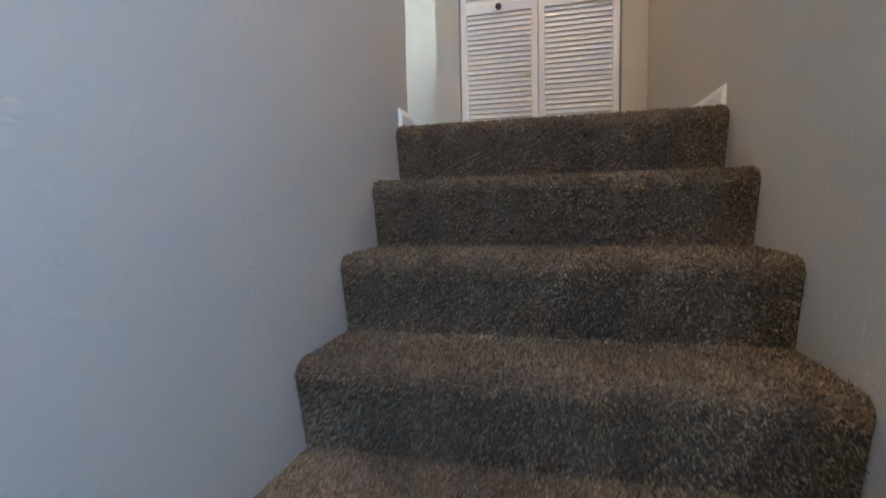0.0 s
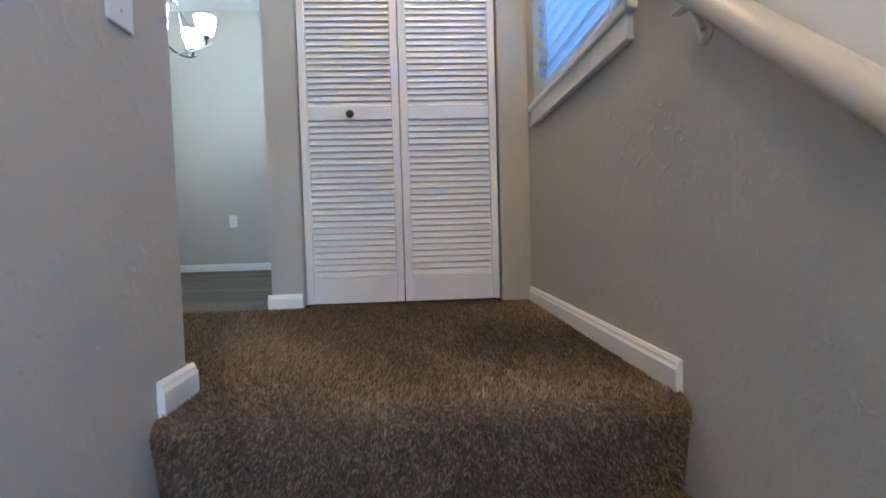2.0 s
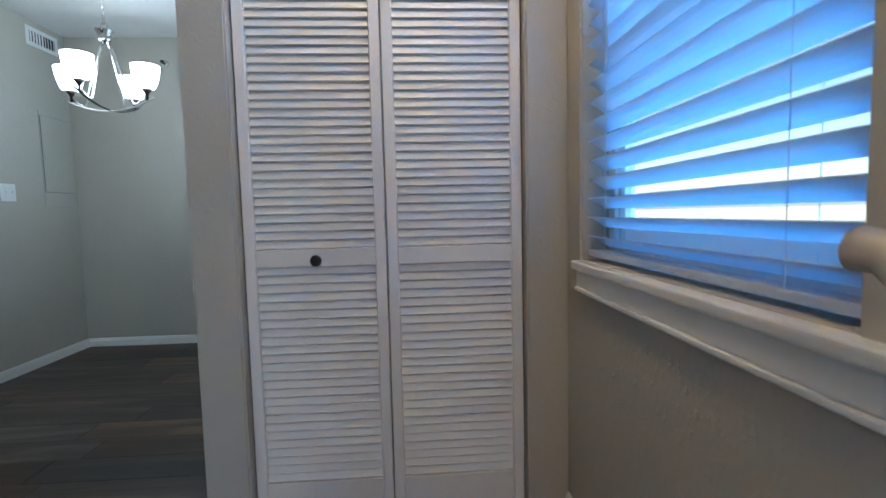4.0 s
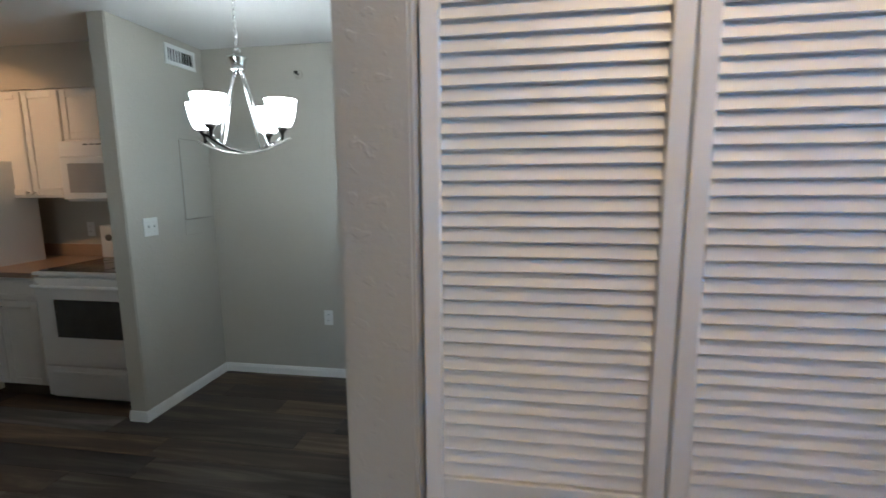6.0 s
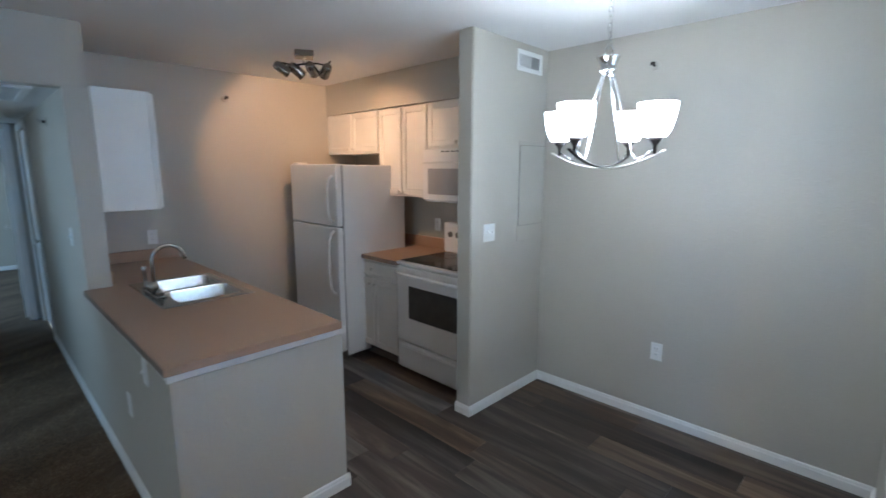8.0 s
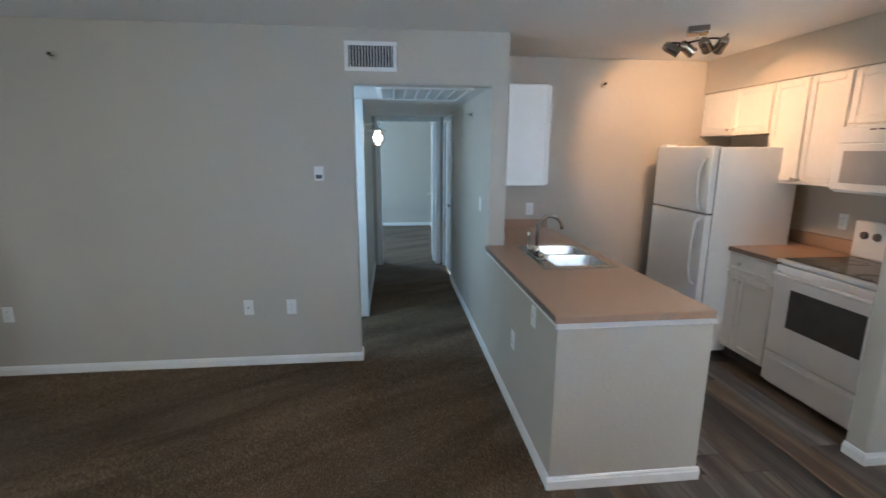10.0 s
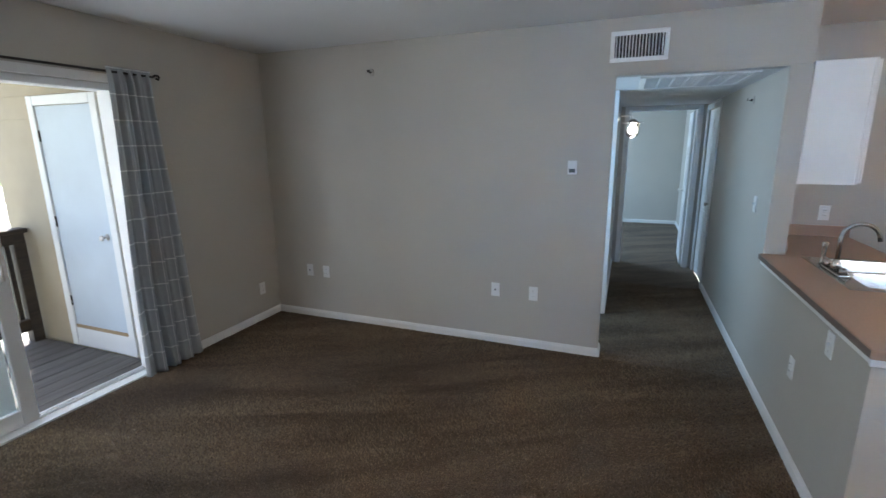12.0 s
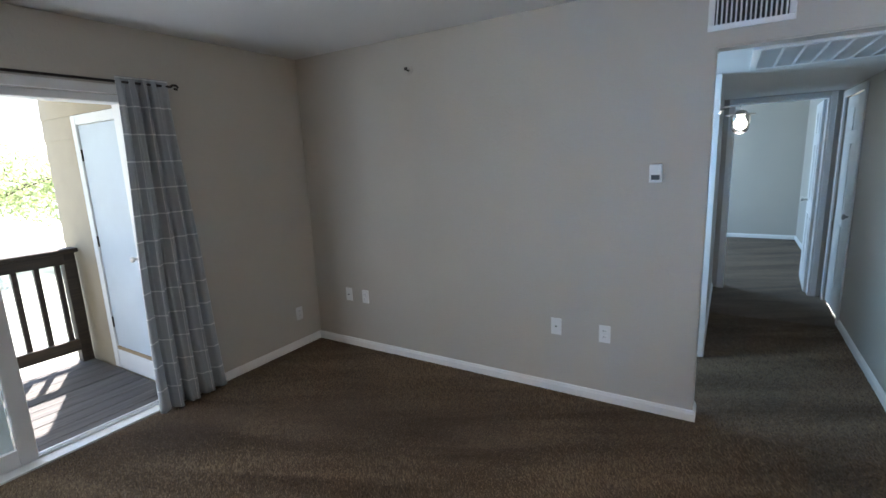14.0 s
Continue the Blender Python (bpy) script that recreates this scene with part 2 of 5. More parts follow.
LEAF = basic("leaves", (0.20, 0.24, 0.12), 0.6, vary=0.45, scale=1.4)
_p = LEAF.node_tree
_t = _p.nodes.new("ShaderNodeBsdfTranslucent")
_t.inputs["Color"].default_value = (0.42, 0.50, 0.22, 1)
_m = _p.nodes.new("ShaderNodeMixShader")
_m.inputs["Fac"].default_value = 0.5
_p.links.new(_p.nodes["Principled BSDF"].outputs[0], _m.inputs[1])
_p.links.new(_t.outputs[0], _m.inputs[2])
_p.links.new(_m.outputs[0], _p.nodes["Material Output"].inputs["Surface"])
BARK = basic("bark", (0.12, 0.09, 0.065), 0.9, vary=0.3, scale=9.0, bump=0.6, bump_scale=20.0)
GRASS = basic("pale_dry_lawn", (0.40, 0.40, 0.31), 0.9, vary=0.3, scale=0.8, bump=0.5, bump_scale=30.0)


# ---- mesh helpers ----
def finish(bm, name, material, smooth=False):
    bmesh.ops.recalc_face_normals(bm, faces=bm.faces)
    me = bpy.data.meshes.new(name)
    bm.to_mesh(me)
    bm.free()
    for m in (material if isinstance(material, (list, tuple)) else [material]):
        me.materials.append(m)
    if smooth:
        for f in me.polygons:
            f.use_smooth = True
    return me


def part(name, bm, material, parent=None, label="", smooth=False, at=None):
    """Links a bmesh as one mesh object, under a thing or a part."""
    ob = new(name, finish(bm, name, material, smooth))
    if parent is not None:
        ob.parent = parent
    if at is not None:
        ob.matrix_basis = at
    if label:
        tagged(ob, label)
    return ob


def thing(name, label, category, at, group="", kind=""):
    ob = new(name)
    ob.empty_display_size = 0.1
    ob.matrix_basis = at
    return tagged(ob, label, category, group, kind)


def box(bm, x0, x1, y0, y1, z0, z1, bevel=0.0, seg=1, mat=0):
    vs = [bm.verts.new((x, y, z)) for x in (x0, x1) for y in (y0, y1) for z in (z0, z1)]
    idx = ((0, 1, 3, 2), (4, 6, 7, 5), (0, 4, 5, 1), (2, 3, 7, 6), (0, 2, 6, 4), (1, 5, 7, 3))
    fs = [bm.faces.new([vs[i] for i in f]) for f in idx]
    for f in fs:
        f.material_index = mat
    if bevel:
        es = list({e for f in fs for e in f.edges})
        r = bmesh.ops.bevel(bm, geom=es, offset=bevel, segments=seg, affect="EDGES", profile=0.6)
        for f in r["faces"]:
            f.material_index = mat
    return bm


def B(*a, **k):
    return box(bmesh.new(), *a, **k)


def lathe(bm, profile, n=24, at=Matrix.Identity(4)):
    """A turned shape from (radius, height) pairs."""
    rings = []
    for r, z in profile:
        rings.append([bm.verts.new(at @ Vector((r * math.cos(2 * math.pi * i / n), r * math.sin(2 * math.pi * i / n), z))) for i in range(n)])
    for a, b in zip(rings, rings[1:]):
        for i in range(n):
            bm.faces.new((a[i], a[(i + 1) % n], b[(i + 1) % n], b[i]))
    if profile[0][0] > 1e-5:
        bm.faces.new(rings[0][::-1])
    if profile[-1][0] > 1e-5:
        bm.faces.new(rings[-1])
    bmesh.ops.remove_doubles(bm, verts=[v for r in rings for v in r], dist=1e-6)
    return bm


def tube(bm, pts, r, n=10, closed=False, flat=1.0):
    """A round or flattened bar along points."""
    pts = [Vector(p) for p in pts]
    rings = []
    up = Vector((0, 0, 1))
    for i, p in enumerate(pts):
        d = (pts[(i + 1) % len(pts)] - pts[i - 1]) if closed else (pts[min(i + 1, len(pts) - 1)] - pts[max(i - 1, 0)])
        d.normalize()
        a = d.cross(up)
        if a.length < 1e-3:
            a = d.cross(Vector((1, 0, 0)))
        a.normalize()
        b = d.cross(a)
        rings.append([bm.verts.new(p + r * (math.cos(2 * math.pi * k / n) * a + flat * math.sin(2 * math.pi * k / n) * b)) for k in range(n)])
    pairs = list(zip(rings, rings[1:])) + ([(rings[-1], rings[0])] if closed else [])
    for a, b in pairs:
        for i in range(n):
            bm.faces.new((a[i], a[(i + 1) % n], b[(i + 1) % n], b[i]))
    if not closed:
        bm.faces.new(rings[0][::-1])
        bm.faces.new(rings[-1])
    return bm


def arc(c, r, a0, a1, n, plane="xz"):
    out = []
    for i in range(n + 1):
        a = radians(a0 + (a1 - a0) * i / n)
        u, v = r * math.cos(a), r * math.sin(a)
        out.append((c[0] + u, c[1], c[2] + v) if plane == "xz" else (c[0] + u, c[1] + v, c[2]) if plane == "xy" else (c[0], c[1] + u, c[2] + v))
    return out


def slab_wall(name, axis, p0, p1, a0, a1, z0, z1, holes=(), material=None, label="", soft=0.006):
    """A wall between the planes p0 and p1 of one axis, from a0 to a1 along it, with openings (a0, a1, z0, z1) cut through."""
    bm = bmesh.new()
    us = sorted({a0, a1, *[h for o in holes for h in o[:2] if a0 < h < a1]})
    zs = sorted({z0, z1, *[h for o in holes for h in o[2:] if z0 < h < z1]})
    solid = {}
    for i in range(len(us) - 1):
        for j in range(len(zs) - 1):
            u, z = (us[i] + us[i + 1]) / 2, (zs[j] + zs[j + 1]) / 2
            solid[i, j] = not any(o[0] < u < o[1] and o[2] < z < o[3] for o in holes)

    def v(p, u, z):
        return bm.verts.new((p, u, z) if axis == "x" else (u, p, z))

    for (i, j), s in solid.items():
        if not s:
            continue
        u0, u1, w0, w1 = us[i], us[i + 1], zs[j], zs[j + 1]
        for p in (p0, p1):
            bm.faces.new([v(p, u0, w0), v(p, u1, w0), v(p, u1, w1), v(p, u0, w1)])
        for (di, dj), (q0, q1) in {(-1, 0): ((u0, w0), (u0, w1)), (1, 0): ((u1, w0), (u1, w1)), (0, -1): ((u0, w0), (u1, w0)), (0, 1): ((u0, w1), (u1, w1))}.items():
            if not solid.get((i + di, j + dj), False):
                bm.faces.new([v(p0, *q0), v(p1, *q0), v(p1, *q1), v(p0, *q1)])
    bmesh.ops.remove_doubles(bm, verts=bm.verts, dist=1e-5)
    bmesh.ops.recalc_face_normals(bm, faces=bm.faces)
    if soft:
        es = [e for e in bm.edges if len(e.link_faces) == 2 and e.calc_face_angle(0) > 1]
        bmesh.ops.bevel(bm, geom=es, offset=soft, segments=2, affect="EDGES", clamp_overlap=True)
    ob = part(name, bm, material or PAINT)
    return tagged(ob, label or "greige painted drywall with orange-peel texture", "wall", kind="structure")


def plain(name, bm, material, label, category, smooth=False):
    return tagged(part(name, bm, material, smooth=smooth), label, category, kind="structure")


def skirting(x0, y0, x1, y1, nx, ny, e0=0.0, e1=0.0):
    """A baseboard from one floor point to another, proud of the wall towards (nx, ny); e0, e1 lengthen its ends."""
    d = Vector((x1 - x0, y1 - y0)).normalized()
    x0, y0, x1, y1 = x0 - d.x * e0, y0 - d.y * e0, x1 + d.x * e1, y1 + d.y * e1
    prof = [(0, 0), (0.014, 0), (0.014, 0.046), (0.010, 0.053), (0.009, 0.060), (0.004, 0.067), (0, 0.067)]
    bm = bmesh.new()
    ends = [[bm.verts.new((x + nx * t, y + ny * t, z)) for t, z in prof] for x, y in ((x0, y0), (x1, y1))]
    k = len(prof)
    for i in range(k):
        bm.faces.new((ends[0][i], ends[0][(i + 1) % k], ends[1][(i + 1) % k], ends[1][i]))
    bm.faces.new(ends[0])
    bm.faces.new(ends[1][::-1])
    return plain("baseboard", bm, TRIM, "white painted wooden baseboard with a moulded top", "baseboard")


# ---- structure ----
CZ = 2.43           # ceiling
XE, XL = 2.22, 1.203  # stairwell's east and west faces
XC, YC = 1.038, 1.203  # closet's corner
YN, XW = 3.607, -2.459
YS = -2.950
YL = 0.10          # end of the wall beside the stairs
TREAD, RISE, Y0 = 0.229, 0.197, -0.053
NSTEP = 14
ZB = -RISE * NSTEP
XS, YST = -0.924, 2.798   # stub wall between dining corner and kitchen
XP, YP = -0.922, 1.084    # half wall's corner
XK = -3.27               # kitchen's west wall
LINTEL = 2.066           # top of the hall opening and hall ceiling
YH, XH = 0.092, -5.6     # hall's south face and end
WIN_A = (0.225, 1.095, 0.862, 2.06)     # landing window, y and z
WIN_B = (2.20, 3.28, 0.862, 2.06)      # dining window
SLIDE = (-1.135, 0.66, -0.02, 2.03)    # sliding door, x and z

# the second opening is the added, unseen stairwell window
slab_wall("wall_east", "x", XE, XE + 0.15, -4.4, 2.05, ZB - 0.1, CZ + 0.1, [WIN_A, (-3.15, -2.35, 0.2, 1.3)])
slab_wall("wall_stair_west", "x", XL - 0.12, XL, -4.4, YL, ZB - 0.1, CZ, soft=0.012)
slab_wall("wall_stair_south", "y", -4.55, -4.4, XL - 0.12, XE + 0.15, ZB - 0.1, CZ + 0.1)
slab_wall("wall_closet_front", "y", YC, YC + 0.12, XC, XE, 0, CZ, [(1.178, 2.084, -0.01, 2.04)])
slab_wall("wall_dining_east", "x", XC, XC + 0.12, YC + 0.12, YN + 0.12, 0, CZ, [WIN_B])
slab_wall("wall_closet_back", "y", 1.93, 2.05, XC + 0.12, XE, 0, CZ)
slab_wall("wall_north", "y", YN, YN + 0.12, XK - 0.12, XC, 0, CZ)
slab_wall("wall_stub", "x", -1.040, XS, YST, YN, 0, CZ)
slab_wall("wall_kitchen_west", "x", XK - 0.12, XK, 1.205, YN, 0, CZ)
slab_wall("wall_hall_north", "y", YP, 1.205, XH, XP, 0, CZ, [(-5.47, -4.70, -0.01, 2.0), (XW - 0.12, XW, LINTEL, 3), (XW, XP, 0.862, 3)], soft=0.001)
slab_wall("wall_west", "x", XW - 0.12, XW, YS, 1.205, 0, CZ, [(0.094, 1.206, -0.01, LINTEL)], soft=0.008)
slab_wall("wall_south", "y", YS - 0.16, YS, XW - 0.12, XL - 0.12, 0, CZ, [SLIDE])
slab_wall("wall_half_end", "x", XP - 0.12, XP, 1.205, 1.842, 0, 0.862, soft=0.001)
slab_wall("wall_hall_south", "y", YH - 0.12, YH, XH, -3.46, 0, LINTEL)
slab_wall("wall_alcove_west", "x", -3.58, -3.46, -1.0, YH - 0.12, 0, LINTEL)
slab_wall("wall_alcove_south", "y", -1.12, -1.0, -3.58, XW - 0.12, 0, LINTEL)
slab_wall("wall_hall_end", "x", XH - 0.12, XH, -2.7, 1.5, 0, CZ, [(0.19, 0.985, -0.01, 2.02)])
slab_wall("wall_bedroom_west", "x", -9.32, -9.2, -2.7, 1.5, 0, CZ)
slab_wall("wall_bedroom_north", "y", 1.20, 1.31, -9.2, XH - 0.12, 0, CZ)
slab_wall("wall_bedroom_south", "y", -2.82, -2.7, -9.2, XH - 0.12, 0, CZ, [(-8.4, -6.8, 0.85, 2.1)])

soffit = B(XK, -1.042, 3.272, YN, 2.137, CZ, bevel=0.004)
plain("kitchen_soffit", soffit, PAINT, "greige drywall soffit above the kitchen cabinets", "soffit")
plain("ceiling", B(-3.45, XE + 0.15, -3.13, 3.74, CZ, CZ + 0.1), CEIL, "white textured drywall ceiling", "ceiling")
plain("ceiling_stairwell", B(XL - 0.12, XE + 0.15, -4.55, -3.13, CZ, CZ + 0.1), CEIL, "white textured drywall ceiling", "ceiling")
plain("ceiling_hall", B(XH, XW - 0.12, -1.0, YP, LINTEL, 2.15), CEIL, "lowered white hall ceiling", "ceiling")
plain("ceiling_bedroom", B(-9.92, XH, -2.82, 1.5, CZ, CZ + 0.1), CEIL, "white bedroom ceiling", "ceiling")

YB = 1.195  # line between carpet and planks
for nm, rs_, lab in (("floor_carpet", ((XW, XL - 0.12, YS, YB), (XL - 0.12, XL, YL, YB), (XL, XE, Y0 + 0.03, 1.93)), "brown flecked cut-pile carpet"), ("floor_carpet_hall", ((XH, XW, 0.0, 1.1), (-3.46, XW, -1.0, 0.0)), "brown cut-pile carpet in the hall"), ("floor_carpet_bedroom", ((-9.8, XH, -2.7, 1.4),), "brown cut-pile carpet in the bedroom")):
    floor_bm = bmesh.new()
    for r in rs_:
        box(floor_bm, r[0], r[1], r[2], r[3], -0.06, 0.0)
    plain(nm, floor_bm, CARPET, lab, "carpet")
plain("floor_subfloor", B(XK, XC, YB, YN, -0.10, -0.008), SLOT, "dark joint bed under the planks", "floor")
plain("floor_stairwell", B(XL, XE, -4.4, Y0 - TREAD * (NSTEP - 1), ZB - 0.08, ZB), CARPET, "brown carpet at the foot of the stairs", "carpet")

# stairs, each with a rounded nosing
stairs = thing("staircase", "carpeted straight staircase in brown flecked cut pile", "stairs", pose(0, 0, 0))
for k in range(NSTEP):
    z1, y1 = -RISE * k, Y0 - TREAD * k
    prof = [(y1 + (TREAD + 0.03 if k else 0.03), z1)]
    for i in range(7):
        a = radians(90 + 15 * i)
        prof.append((y1 + 0.030 + 0.032 * math.cos(a) * 1.0, z1 - 0.034 + 0.034 * math.sin(a)))
    prof += [(y1 + 0.004, z1 - 0.06), (y1 + 0.028, z1 - RISE + 0.001), (y1 + TREAD + 0.03, z1 - RISE + 0.001)]
    bm = bmesh.new()
    ends = [[bm.verts.new((x, y, z)) for y, z in prof] for x in (XL + 0.001, XE - 0.001)]
    n = len(prof)
    for i in range(n):
        bm.faces.new((ends[0][i], ends[0][(i + 1) % n], ends[1][(i + 1) % n], ends[1][i]))
    bm.faces.new(ends[0])
    bm.faces.new(ends[1][::-1])
    part("step", bm, CARPET, stairs)

# unseen slab, added to stop ground light leaking up at the closet jamb
plain("subfloor", B(1.0, XE + 0.1, 0.4, 2.05, -0.075, -0.013), CARPET, "unseen slab blocking light from below the landing and the closet", "floor")

# baseboards
T = 0.014
skirting(XE, -0.022, XE, YC, -1, 0)
skirting(XC, YC, 1.176, YC, 0, -1, e0=T)
skirting(XC, YC, XC, YN, -1, 0)
skirting(XS, YN, XC, YN, 0, -1)
skirting(XS, YST, XS, YN, 1, 0, e0=T)
skirting(-1.040, YST, XS, YST, 0, -1)
skirting(XP, YP, XP, 1.842, 1, 0, e0=T, e1=T)
skirting(XP - 0.12, 1.842, XP, 1.842, 0, 1)
skirting(-4.63, YP, XP, YP, 0, -1)
skirting(XW, YS, XW, 0.094, 1, 0, e1=T)
skirting(XW - 0.12, 0.094, XW, 0.094, 0, 1)
skirting(XW, YS, SLIDE[0] - 0.07, YS, 0, 1)
skirting(SLIDE[1] + 0.07, YS, XL - 0.12, YS, 0, 1)
skirting(XL, -0.022, XL, YL, 1, 0, e1=T)
skirting(XL - 0.12, YL, XL, YL, 0, 1)
skirting(XL - 0.12, YS, XL - 0.12, YL, -1, 0, e1=T)
skirting(XH + 0.06, YH, -3.46, YH, 0, 1)
skirting(-9.2, -2.7, -9.2, 1.20, 1, 0)
skirting(-9.2, 1.20, XH - 0.12, 1.20, 0, -1)


# ---- landing ----


def closet_doors():
    door = thing("closet_door", "closed white painted louvred bifold closet door with a black knob", "door", pose(0, 1.243, 0.010), kind="structure")
    D, H = 0.028, 2.008
    slat_mesh = None
    for x0, x1, has_knob in ((1.183, 1.632, True), (1.636, 2.078, False)):
        leaf = part("leaf", B(x0, x0 + 0.035, 0, D, 0, H, bevel=0.003), LOUVER, door)
        part("stile", B(x1 - 0.035, x1, 0, D, 0, H, bevel=0.003), LOUVER, leaf)
        for z0, z1 in ((0, 0.118), (0.838, 0.895), (1.945, H)):
            part("rail", B(x0 + 0.035, x1 - 0.035, 0.001, D - 0.001, z0, z1, bevel=0.002), LOUVER, leaf)
        # added sheet behind the slats, so the gaps turn grey instead of black
        part("back_panel", B(x0 + 0.034, x1 - 0.034, D - 0.005, D - 0.002, 0.05, H - 0.03), LOUVER, leaf)
        if slat_mesh is None:
            w = 0.385
            bm = bmesh.new()
            box(bm, 0, w, -0.0122, 0.0122, -0.0022, 0.0022, bevel=0.0008)
            bm.transform(Matrix.Rotation(radians(68), 4, "X"))
            slat_mesh = finish(bm, "slat", LOUVER)
        for z0, z1, n in ((0.118, 0.838, 25), (0.895, 1.945, 38)):
            for i in range(n):
                s = new("slat", slat_mesh)
                s.parent = leaf
                s.matrix_basis = pose((x0 + x1) / 2 - 0.1925, D / 2, z0 + (z1 - z0) * (i + 0.5) / n)
        if has_knob:
            bm = lathe(bmesh.new(), [(0.009, 0), (0.009, 0.012), (0.016, 0.018), (0.0185, 0.026), (0.016, 0.034), (0.008, 0.038), (0, 0.039)], 20, pose(1.412, 0, 0.859, 90, 0, 0))
            part("knob", bm, BLACK, leaf, "round black knob", smooth=True)
    # track above and jamb lining
    part("track", B(1.18, 2.082, 0.002, 0.03, 2.012, 2.028), NICKEL, door)


closet_doors()


def window_unit(name, wall_x, sgn, win, blinds_tilt, wand=True):
    """A window in an x-facing wall: vinyl frame, sash, pane; sgn points into the room. Returns nothing."""
    y0, y1, z0, z1 = win
    xo = wall_x - sgn * 0.115
    w = thing(name, "white vinyl single-hung window behind a horizontal blind", "window", pose(xo, y0, z0), kind="structure")
    W, H = y1 - y0, z1 - z0
    f = 0.045
    bm = bmesh.new()
    box(bm, -0.03, 0.03, 0, f, 0, H, bevel=0.004)
    box(bm, -0.03, 0.03, W - f, W, 0, H, bevel=0.004)
    box(bm, -0.029, 0.029, f, W - f, 0, f, bevel=0.004)
    box(bm, -0.029, 0.029, f, W - f, H - f, H, bevel=0.004)
    part("window_frame", bm, VINYLFRAME, w)
    bm = bmesh.new()
    for a, b, c, d in ((f, f + 0.035, f, H - f), (W - f - 0.035, W - f, f, H - f), (f + 0.035, W - f - 0.035, f, f + 0.05), (f + 0.035, W - f - 0.035, H / 2 - 0.02, H / 2 + 0.02), (f + 0.035, W - f - 0.035, H - f - 0.035, H - f)):
        box(bm, -0.018, 0.018, a, b, c, d, bevel=0.003)
    part("sash", bm, VINYLFRAME, w)
    for a, b in ((f + 0.05, H / 2 - 0.02), (H / 2 + 0.02, H - f - 0.035)):
        p = part("pane", B(-0.003, 0.003, f + 0.035, W - f - 0.035, a, b), GLASS, w)
        p.visible_shadow = False
    # stool and apron
    xs = wall_x
    sill = thing(name + "_sill", "white painted wooden window stool with a rounded nose and apron", "sill", pose(0, 0, 0), kind="structure")
    bm = B(min(xo + sgn * 0.03, xs + sgn * 0.03), max(xo + sgn * 0.03, xs + sgn * 0.03), y0 - 0.075, y1 + 0.006, z0 - 0.028, z0 - 0.002, bevel=0.008, seg=3)
    part("stool", bm, TRIM, sill)
    part("apron", B(min(xs, xs + sgn * 0.018), max(xs, xs + sgn * 0.018), y0 - 0.055, y1 - 0.012, z0 - 0.078, z0 - 0.028, bevel=0.004, seg=2), TRIM, sill)
    part("apron_foot", B(min(xs, xs + sgn * 0.023), max(xs, xs + sgn * 0.023), y0 - 0.06, y1 - 0.008, z0 - 0.092, z0 - 0.0785, bevel=0.005, seg=3), TRIM, sill)
    # blind
    bl = thing("window_blind", "lowered white horizontal blind with half-open slats", "blind", pose(wall_x - sgn * 0.045, y0 + 0.008, z0))
    L = W - 0.016
    part("headrail", B(-0.028, 0.028, 0, L, H - 0.05, H - 0.003, bevel=0.003), BLIND, bl)
    part("valance", B(sgn * 0.03 - 0.003, sgn * 0.03 + 0.003, 0, L, H - 0.075, H - 0.004, bevel=0.002), BLIND, bl)
    part("bottom_rail", B(-0.025, 0.025, 0, L, 0.012, 0.030, bevel=0.005, seg=2), BLIND, bl)
    bm = bmesh.new()
    cols = 5
    top = [[bm.verts.new((-0.03 + 0.06 * i / (cols - 1), y, 0.003 * (1 - (2 * i / (cols - 1) - 1) ** 2) + dz)) for i in range(cols)] for dz in (0, 0.0025) for y in (0, L)]
    for a, b in ((top[0], top[1]), (top[2], top[3]), (top[0], top[2]), (top[1], top[3])):
        for i in range(cols - 1):
            bm.faces.new((a[i], a[i + 1], b[i + 1], b[i]))
    for i in (0, cols - 1):
        bm.faces.new((top[0][i], top[1][i], top[3][i], top[2][i]))
    bm.transform(Matrix.Rotation(radians(blinds_tilt), 4, "Y"))
    me = finish(bm, "slat", BLIND)
    n = int((H - 0.12) / 0.055)
    for i in range(n):
        s = new("slat", me)
        s.parent = bl
        s.matrix_basis = pose(0, 0, 0.055 + 0.055 * i)
    for yy in (0.12, L - 0.12):
        for dx in (-0.024, 0.024):
            part("ladder_cord", tube(bmesh.new(), [(dx, yy, 0.03), (dx, yy, H - 0.05)], 0.0009, 5), BLIND, bl)
    if wand:
        part("wand", tube(bmesh.new(), [(sgn * 0.040, L - 0.155, H - 0.06), (sgn * 0.042, L - 0.158, H - 0.705)], 0.0055, 8), BLIND, bl, smooth=True)


window_unit("window_landing", XE, -1, WIN_A, 30)
window_unit("window_dining", XC, -1, WIN_B, 30)


